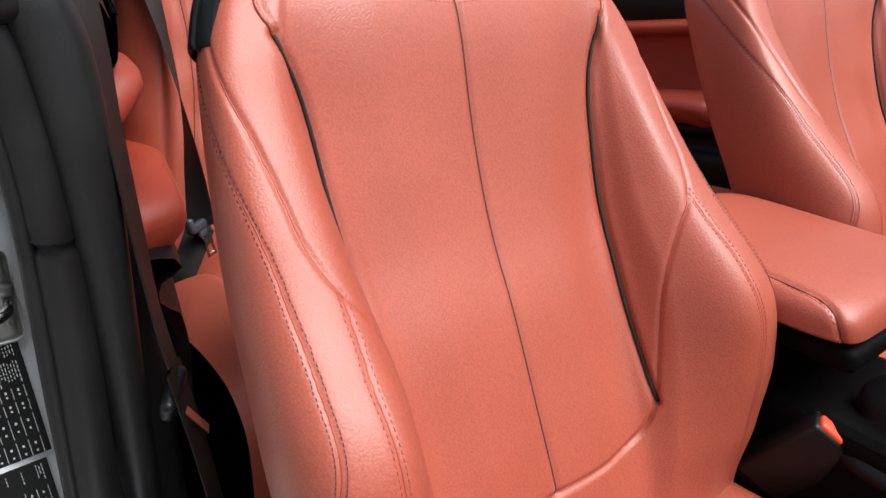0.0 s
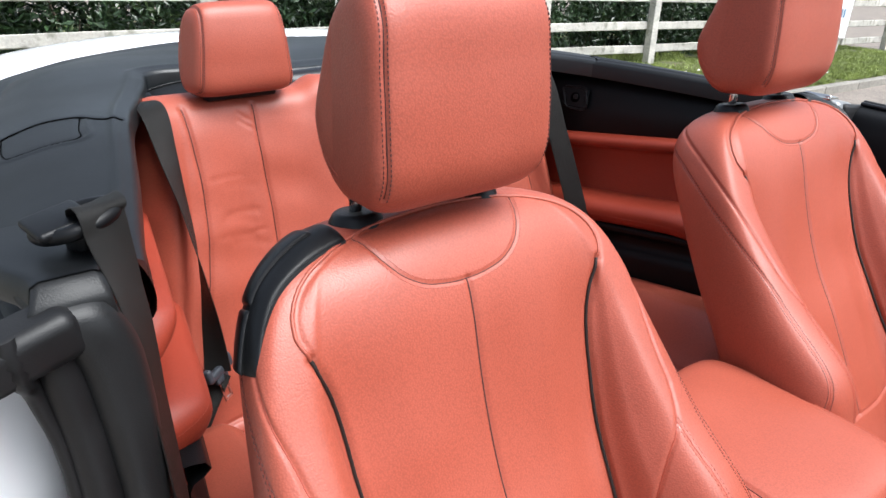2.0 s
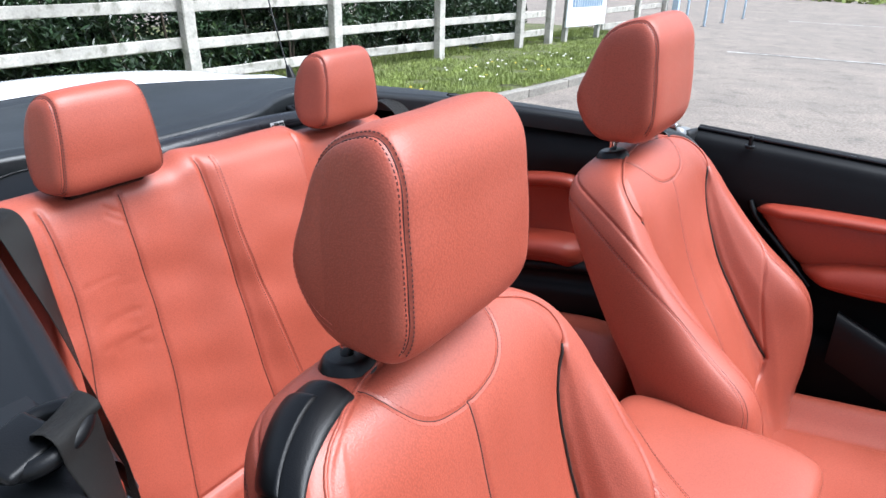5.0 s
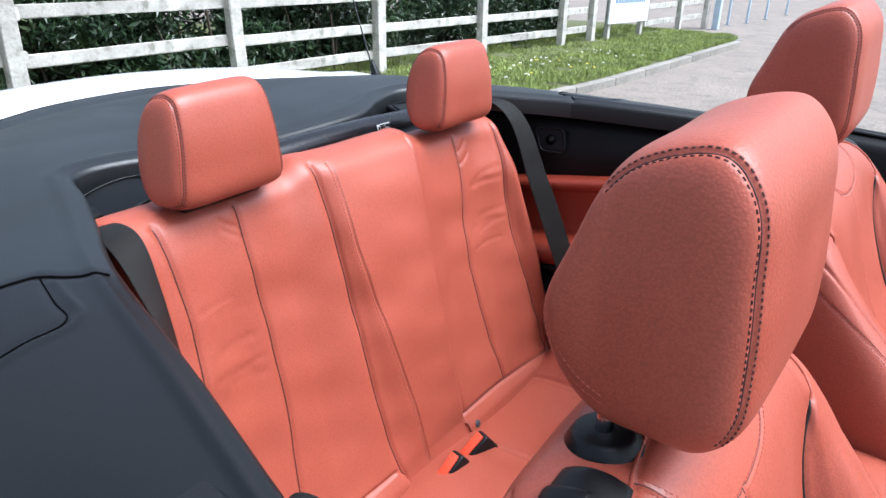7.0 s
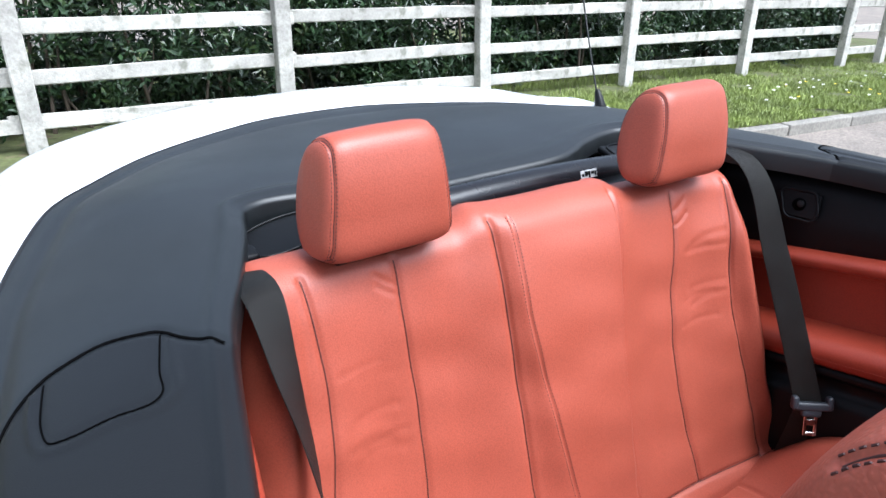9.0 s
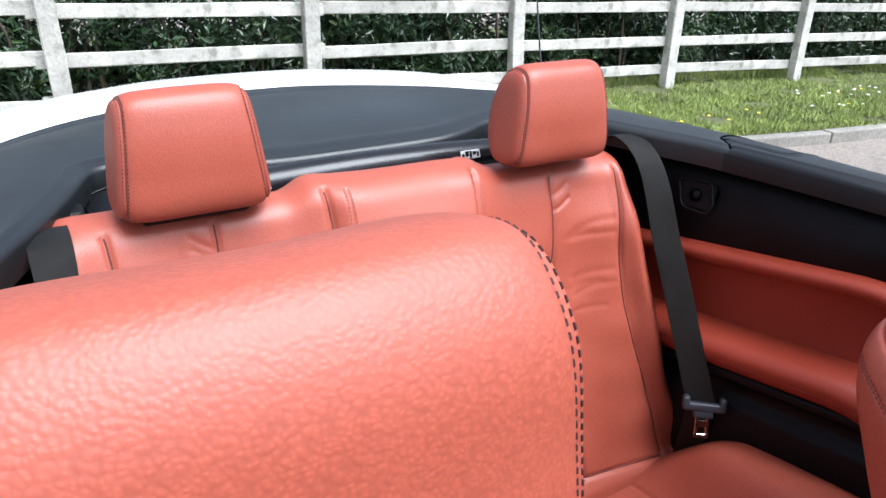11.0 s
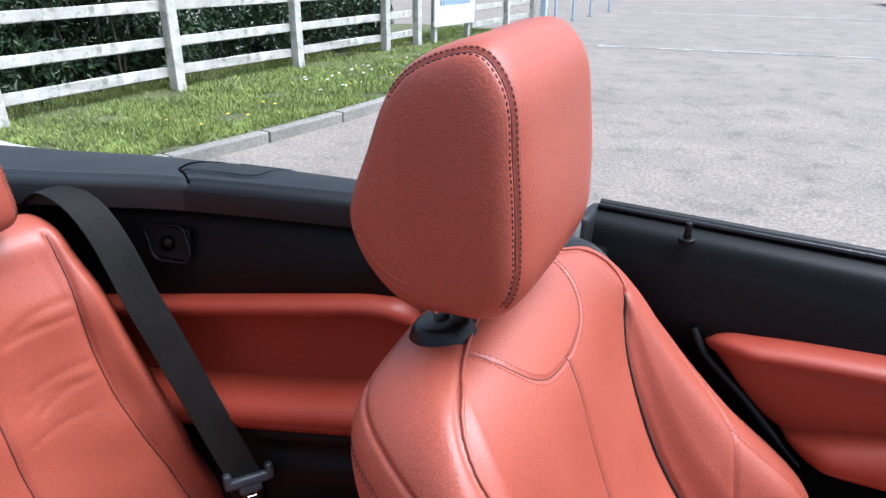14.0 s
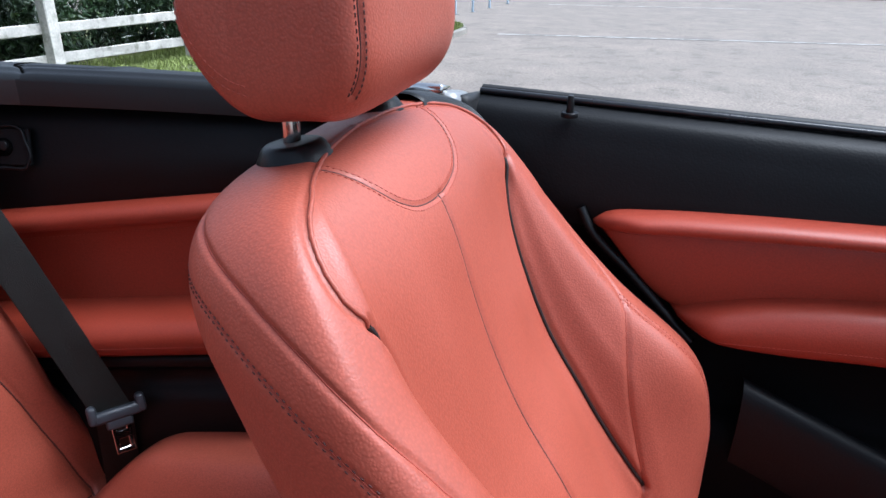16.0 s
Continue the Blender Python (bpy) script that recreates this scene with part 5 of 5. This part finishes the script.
def rear_cushion(base):
    X = np.linspace(-0.56, 0.56, 320)
    prof = resample([(.63, .40), (.60, .435), (.56, .452), (.45, .468), (.30, .487), (.20, .497), (.14, .49), (.105, .46), (.095, .40), (.11, .28)], 160)
    ax = np.abs(X)
    P = np.zeros((160, 320, 3))
    for i in range(160):
        t = i / 159
        dish = -0.022 * np.exp(-((ax - 0.27) / 0.13) ** 2) * math.sin(min(t * 1.5, 1) * math.pi)
        middle = 0.006 * np.exp(-(ax / 0.07) ** 4)
        edge = np.clip((ax - 0.46) / 0.10, 0, 1)
        q, r = np.clip((ax - 0.365) / 0.105, 0, 1), min(t / 0.27, 1.0)
        bolster = 0.108 * q * q * (3 - 2 * q) * r * r * (3 - 2 * r)
        P[i] = np.stack([X + CX, np.full(320, prof[i, 0]), prof[i, 1] + dish + middle + bolster - 0.02 * edge ** 2], 1)
    sk = Skin(P[::-1], 160, False)
    if sk.N[80, 160, 2] < 0:
        sk = Skin(P, 160, False)
    for a in (-0.38, 0.38, -0.115, 0.115):
        sk.press([(a, 0.22), (a, sk.S[-1] - 0.03)], 0.004, 0.0035, 0.003, 0.02)
    sk.build("rear_cushion", LEATHER, base, "red leather rear seat cushion")


rear_bench()


# ---- centre console ----
def console():
    base = thing("centre_console", "black centre console with a red leather armrest lid", "car console")
    # console and rail in deepened black, which carries their shade
    part("console_body", block((0.19, 1.3, 0.34), pose(CX, -0.62, 0.45), 0.02, 3), SHADED_BLACK, base)
    part("upper_rail", block((0.20, 0.33, 0.028), pose(CX, -0.13, 0.690), 0.010, 4), SHADED_BLACK, base, smooth=True)
    NR, NC = 160, 180
    th = loop_angles(NC, 2 / 4.5, 2 / 3.5, 0.11, 0.045)
    be = loop_angles(NR, 2 / 5.0, 2 / 4.0, 0.19, 0.045, True)
    sx, cf = spow(np.sin(th), 2 / 4.5), spow(np.cos(th), 2 / 3.5)
    P = np.zeros((NR, NC, 3))
    for i in range(NR):
        yy = float(spow(np.array(math.sin(be[i])), 2 / 5.0))
        s = max(math.cos(be[i]), 0) ** (2 / 4.0)
        P[i] = np.stack([0.020 + 0.128 * sx * (0.62 + 0.38 * s), np.full(NC, -0.140 + 0.152 * yy), 0.714 + (np.where(cf > 0, 0.040, 0.012) * cf + 0.004) * s], 1)
    sk = Skin(P, NC // 2, True)
    c = P.reshape(-1, 3).mean(0)
    if ((P - c) * sk.N).sum() < 0:
        sk = Skin(P[::-1], NC // 2, True)
    T = sk.S[-1]
    side = [(.135, T * 0.10), (.118, T * 0.14), (.112, T * 0.3), (.112, T * 0.6), (.116, T * 0.82), (.133, T * 0.9)]
    for ln in both(side):
        sk.press(ln, 0.003, 0.0028, 0.002, 0.01)
    lid = sk.build("armrest_lid", LEATHER, base, "red leather armrest lid")
    for ln in both(side):
        # deep red cord: shade drawn along the lid's side seam
        sk.cord("seam_fold", ln, 0.0008, SEAM_SHADE, lid, "deep red cord as the shade in the seam", n=110)
        sk.stitch("stitching", [beside(ln, 0.004)], THREAD_RED, lid)
    # soft black gaiter in front of the lid
    n, m = 60, 80
    V = np.zeros((n, m, 3))
    for i in range(n):
        f = i / (n - 1)
        for j in range(m):
            a = 2 * math.pi * j / m
            r = 0.088 - 0.055 * f + 0.007 * math.sin(5 * a + 7 * f) * math.sin(f * math.pi) + 0.010 * math.sin(f * 14) * (1 - f)
            V[i, j] = (CX - 0.01 + r * math.cos(a), -0.345 + 1.15 * r * math.sin(a) - 0.03 * f, 0.575 + 0.125 * f)
    mesh_part("gaiter", V.reshape(-1, 3), grid_faces(n, m, True), GRAINED, base, "black leather gaiter in soft folds")
    tube("gaiter_ring", [(CX - 0.01 + 0.034 * math.cos(a), -0.375 + 0.038 * math.sin(a), 0.702) for a in np.linspace(0, 6.2, 14)], 0.004, CHROME, base, n=40, sides=8)
    return base


console()


def buckle(name, m, label, long=0.085):
    base = thing(name, label, "belt buckle", at=m)
    part("housing", block((0.030, 0.064, long), pose(0, 0, -long / 2), 0.006, 3), SMOOTH_BLACK, base, smooth=True)
    part("button", block((0.018, 0.052, 0.010), pose(0.002, 0, -0.0005), 0.003, 3), RED_PLASTIC, base, "red release button", smooth=True)
    part("stalk", block((0.012, 0.036, 0.16), pose(0, 0.0, -long - 0.07), 0.004, 2), SMOOTH_BLACK, base)


buckle("seat_belt_buckle", pose(-0.074, -0.296, 0.602, -36, 8, -152), "black belt buckle with a red button beside the driver's seat", 0.11)
buckle("rear_belt_buckle", pose(0.012, 0.548, 0.482, -38, 0, 80), "rear belt buckle with a red button on the seat", 0.06)
buckle("rear_belt_buckle", pose(0.086, 0.545, 0.484, -38, 0, 70), "rear belt buckle with a red button on the seat", 0.06)


# ---- driver's door pillar ----
def column(name, path, sizes, mat, parent, label="", n=70, m=28):
    """A soft-edged upright: centre points, and half-widths in x and y at each."""
    Q = resample(path, n)
    H = np.stack([np.interp(np.linspace(0, 1, n), np.linspace(0, 1, len(sizes)), [s[k] for s in sizes]) for k in (0, 1)], 1)
    a = loop_angles(m, 2 / 3.2, 2 / 3.2, 1, 1)
    V = Q[:, None] + np.stack([H[:, :1] * spow(np.sin(a), 2 / 3.2), -H[:, 1:] * spow(np.cos(a), 2 / 3.2), np.zeros((n, m))], 2)
    V = np.concatenate([V, Q[-1] + (V[-1:] - Q[-1]) * 0.75 + (0, 0, 0.006), Q[-1] + (V[-1:] - Q[-1]) * 0.02 + (0, 0, 0.008)])
    return mesh_part(name, V.reshape(-1, 3), grid_faces(n + 2, m, True), mat, parent, label)


def pillar():
    base = thing("door_pillar", "white door pillar with black seals and grained trim", "car body")
    column("jamb", [(-0.80, 0.275, 0.2), (-0.80, 0.275, 0.55), (-0.80, 0.275, 0.93)], [(0.10, 0.07), (0.10, 0.07), (0.10, 0.07)], PAINT, base, "white painted door jamb", m=40)
    column("inner_trim", [(-0.655, 0.20, 0.25), (-0.656, 0.195, 0.6), (-0.657, 0.19, 0.85), (-0.662, 0.19, 0.95), (-0.668, 0.19, 0.99), (-0.678, 0.19, 1.018), (-0.687, 0.195, 1.036)], [(0.019, 0.085), (0.019, 0.074), (0.020, 0.078), (0.022, 0.084), (0.025, 0.088), (0.031, 0.091), (0.035, 0.086)], PILLAR_TRIM, base, "black grained plastic pillar trim")
    column("inner_cheek", [(-0.625, 0.24, 0.25), (-0.628, 0.24, 0.6), (-0.635, 0.24, 0.85), (-0.65, 0.24, 1.03)], [(0.03, 0.08), (0.03, 0.075), (0.03, 0.07), (0.03, 0.06)], PILLAR_TRIM, base, "black grained plastic inner cheek")
    tube("door_seal", [(-0.706, 0.134, 1.005), (-0.703, 0.132, 0.98), (-0.696, 0.132, 0.93), (-0.691, 0.132, 0.87), (-0.690, 0.132, 0.80), (-0.692, 0.133, 0.70), (-0.696, 0.134, 0.60), (-0.700, 0.134, 0.25)], 0.021, RUBBER, base, "thick black rubber door seal", n=70, sides=18)
    tube("seal_lip", [(-0.740, 0.104, 1.032), (-0.737, 0.101, 1.010), (-0.734, 0.106, 0.990), (-0.729, 0.124, 0.974), (-0.7225, 0.130, 0.945), (-0.714, 0.132, 0.895), (-0.712, 0.134, 0.82), (-0.714, 0.134, 0.75), (-0.718, 0.135, 0.62), (-0.726, 0.135, 0.25)], 0.0085, RUBBER, base, "thin lip of the door seal", n=80, sides=10)
    part("seal_cap", block((0.108, 0.050, 0.046), pose(-0.737, 0.121, 1.010, 4, -14, 4), 0.014, 6), RUBBER, base, "rounded rubber end of the seal", smooth=True)
    # the front end of the deck: a flat top and a grained slope under the belt guide
    def deck_piece(name, stations, mat, label):
        bm = bmesh.new()
        ring = []
        for y, z, xa, xb in stations:
            ring.append([bm.verts.new(q) for q in ((xa - 0.006, y + 0.004, z - 0.03), (xa - 0.001, y, z - 0.004), (xa + 0.006, y, z), (xb - 0.006, y, z), (xb, y, z - 0.003), (xb + 0.004, y + 0.004, z - 0.035))])
        for a, b in zip(ring[:-1], ring[1:]):
            for k in range(5):
                bm.faces.new((a[k], a[k + 1], b[k + 1], b[k]))
        part(name, bm, mat, base, label, smooth=True)
    deck_piece("deck_end", ((0.30, 1.050, -0.748, -0.612), (0.22, 1.055, -0.738, -0.628), (0.160, 1.059, -0.714, -0.646), (0.140, 1.0595, -0.711, -0.656), (0.136, 1.059, -0.711, -0.657)), DECK_SIDE, "smooth dark front end of the deck")
    deck_piece("deck_slope", ((0.140, 1.0575, -0.710, -0.658), (0.135, 1.0567, -0.711, -0.657), (0.131, 1.054, -0.712, -0.656), (0.120, 1.044, -0.718, -0.655), (0.118, 1.036, -0.718, -0.655), (0.122, 1.012, -0.714, -0.657)), PILLAR_TRIM, "grained slope at the end of the deck")
    st = part("striker_plate", block((0.058, 0.006, 0.092), pose(-0.752, 0.2025, 0.742), 0.008, 3), STEEL, base, "zinc plated door striker", smooth=True)
    part("striker_ridge", block((0.060, 0.010, 0.012), pose(-0.752, 0.198, 0.760, 0, 22), 0.004, 3), STEEL, st, smooth=True)
    tube("striker_loop", [(-0.776, 0.199, 0.728), (-0.774, 0.178, 0.730), (-0.755, 0.172, 0.733), (-0.736, 0.178, 0.737), (-0.733, 0.199, 0.738)], 0.0055, CHROME, st, n=30, sides=12)
    for x, z in ((-0.757, 0.712), (-0.750, 0.776)):
        part("bolt", cyl(0.0105, 0.006, pose(x, 0.1985, z, 90), 24, 0.009, 0.001), STEEL, st, smooth=True)
        part("bolt_socket", cyl(0.005, 0.002, pose(x, 0.195, z, 90), 6), CARPET, st)
    rng = random.Random(9)
    for zc, h in ((0.632, 0.150), (0.495, 0.110)):
        s = part("sticker", block((0.095, 0.0012, h), pose(-0.775, 0.2040, zc, 0, -3), 0.0004, 1), STICKER, base, "black sticker with white print")
        m = pose(-0.775, 0.2032, zc, 0, -3)
        bm = bmesh.new()
        z = h * 0.46
        while z > -h * 0.44:  # fields of fine print set sideways, between tables
            tall = rng.choice((0.018, 0.026, 0.014))
            table = rng.random() < 0.4
            x = 0.041
            while x > -0.043:
                if table:
                    block((0.0005, 0.0006, tall * 0.92), m @ pose(x, 0, z - tall / 2), 0, 1, bm)
                    block((0.0018, 0.0006, 0.0026), m @ pose(x - 0.0055, 0, z - tall * 0.28), 0, 1, bm)
                    block((0.0016, 0.0006, 0.0020), m @ pose(x - 0.0055, 0, z - tall * 0.66), 0, 1, bm)
                    x -= 0.011
                else:
                    q = z - rng.uniform(0, 0.003)
                    while q > z - tall * rng.uniform(0.5, 0.95):
                        w = rng.uniform(0.0014, 0.0042)
                        block((0.0008, 0.0006, w), m @ pose(x, 0, q - w / 2), 0, 1, bm)
                        q -= w + 0.0022
                    x -= rng.choice((0.0026, 0.0026, 0.0026, 0.0026, 0.014))
            z -= tall + 0.003
        part("print", bm, INK, s, "fine white print too small to read")
    return base


pillar()


# ---- seat belts ----
def driver_belt():
    base = thing("driver_seat_belt", "black driver's seat belt hanging from its guide", "seat belt")
    arm = tube("guide_arm", [(-0.668, 0.214, 1.083), (-0.684, 0.208, 1.079), (-0.692, 0.193, 1.077), (-0.688, 0.175, 1.079), (-0.672, 0.160, 1.084), (-0.650, 0.160, 1.089), (-0.632, 0.172, 1.093), (-0.628, 0.188, 1.094), (-0.642, 0.206, 1.090), (-0.668, 0.214, 1.083)], 0.0072, SMOOTH_BLACK, base, "black plastic belt guide", n=60, sides=12)
    part("guide_plate", block((0.050, 0.048, 0.010), pose(-0.6745, 0.187, 1.0875, 3, -9, 10), 0.0045, 4), SMOOTH_BLACK, arm, smooth=True)
    part("guide_stem", block((0.026, 0.028, 0.05), pose(-0.655, 0.195, 1.055, 0, 0, 24), 0.008, 4), SMOOTH_BLACK, arm, smooth=True)
    turn = [(.82, .5, 0), (.82, .5, 0), (.62, .77, 0), (.54, .84, 0), (.47, .88, 0), (.45, .89, 0), (.42, .9, 0), (.36, .93, 0), (.34, .94, 0)]
    ribbon("webbing", [(-.647, .194, 1.088), (-.646, .187, 1.098), (-.645, .178, 1.102), (-.644, .163, 1.101), (-.6425, .157, 1.080), (-.6371, .1487, 1.04), (-.632, .1347, .98), (-.6297, .1255, .9), (-.6258, .1165, .8), (-.624, .103, .735), (-.622, .080, .69)], 0.048, 0.0016, turn, BELT, base, n=140)
    ribbon("webbing", [(-0.622, 0.080, 0.69), (-0.612, 0.06, 0.60), (-0.602, 0.04, 0.45), (-0.60, 0.03, 0.26)], 0.047, 0.0016, (0.024, 0.044, 0), BELT, base, n=50)
    sh = Matrix.Translation((0.019, 0.062, -0.058))
    t = part("tongue", block((0.016, 0.052, 0.026), sh @ pose(-0.645, 0.014, 0.722, 20, 12, -30), 0.007, 4), SMOOTH_BLACK, base, "black plastic belt tongue", smooth=True)
    plate = block((0.0028, 0.013, 0.046), sh @ pose(-0.632, 0.004, 0.694, 18, -26, -30), 0.001, 1)
    part("tongue_plate", plate, CHROME, t, "steel tongue plate")


def rear_belt(sgn):
    base = thing("rear_seat_belt", "black rear seat belt with grey buckle tongue", "seat belt", "rear seat belts")
    f = lambda x, y, z: (x * sgn + CX, y, z)
    if sgn > 0:
        way = [f(.438, .83, 1.02), f(.434, .765, 1.058), f(.436, .712, 1.036), f(.444, .645, .90), f(.458, .585, .75), f(.470, .540, .63)]
        turn = [(1, 0, 0), (1, -0.1, 0), (1, -0.4, 0), (1, -0.7, 0), (1, -0.8, 0), (1, -0.8, 0)]
        low, end, spin = [f(.470, .540, .63), f(.480, .555, .55), f(.492, .575, .46)], Vector(f(.470, .534, .632)), -38
    else:  # this one hangs with a twist, edge on at half its height
        way = [(-.434, .84, 1.00), (-.435, .775, 1.048), (-.432, .712, 1.050), (-.430, .665, .98), (-.419, .640, .876), (-.419, .602, .777), (-.422, .582, .70), (-.424, .570, .625)]
        turn = [(1, .1, 0), (1, .1, 0), (.97, .25, 0), (.8, .6, 0), (.55, .84, 0), (.36, .93, 0), (.05, 1, 0), (-.4, .9, 0), (-.75, .65, 0)]
        low, end, spin = [(-.424, .570, .625), (-.445, .568, .585), (-.468, .567, .54), (-.485, .575, .49), (-.500, .59, .42)], Vector((-.424, .566, .628)), 38
    ribbon("webbing", way, 0.046, 0.0016, turn, BELT, base, n=110)
    ribbon("webbing", low, 0.046, 0.0016, turn[-1] if sgn > 0 else [(-.75, .65, 0), (-.55, .8, 0), (-.4, .9, 0)], BELT, base, n=40)
    m = Matrix.Translation(end) @ pose(0, 0, 0, -15, 0, spin)
    t = part("tongue", block((0.062, 0.014, 0.016), m, 0.005, 3), GREY_PLASTIC, base, "grey plastic belt tongue", smooth=True)
    for e in (-1, 1):
        part("lug", block((0.012, 0.016, 0.026), m @ pose(0.030 * e, 0, 0.006), 0.005, 3), GREY_PLASTIC, t, smooth=True)
    part("tongue_neck", block((0.034, 0.010, 0.016), m @ pose(0, 0, -0.012), 0.004, 3), GREY_PLASTIC, t, smooth=True)
    for e in (-1, 1):
        part("tongue_plate", block((0.006, 0.003, 0.040), m @ pose(0.009 * e, 0, -0.034), 0.001, 1), CHROME, t)
    part("tongue_plate", block((0.024, 0.003, 0.012), m @ pose(0, 0, -0.030), 0.001, 1), CHROME, t)
    part("tongue_plate", block((0.024, 0.003, 0.007), m @ pose(0, 0, -0.052), 0.001, 1), CHROME, t)


driver_belt()
rear_belt(1)
rear_belt(-1)
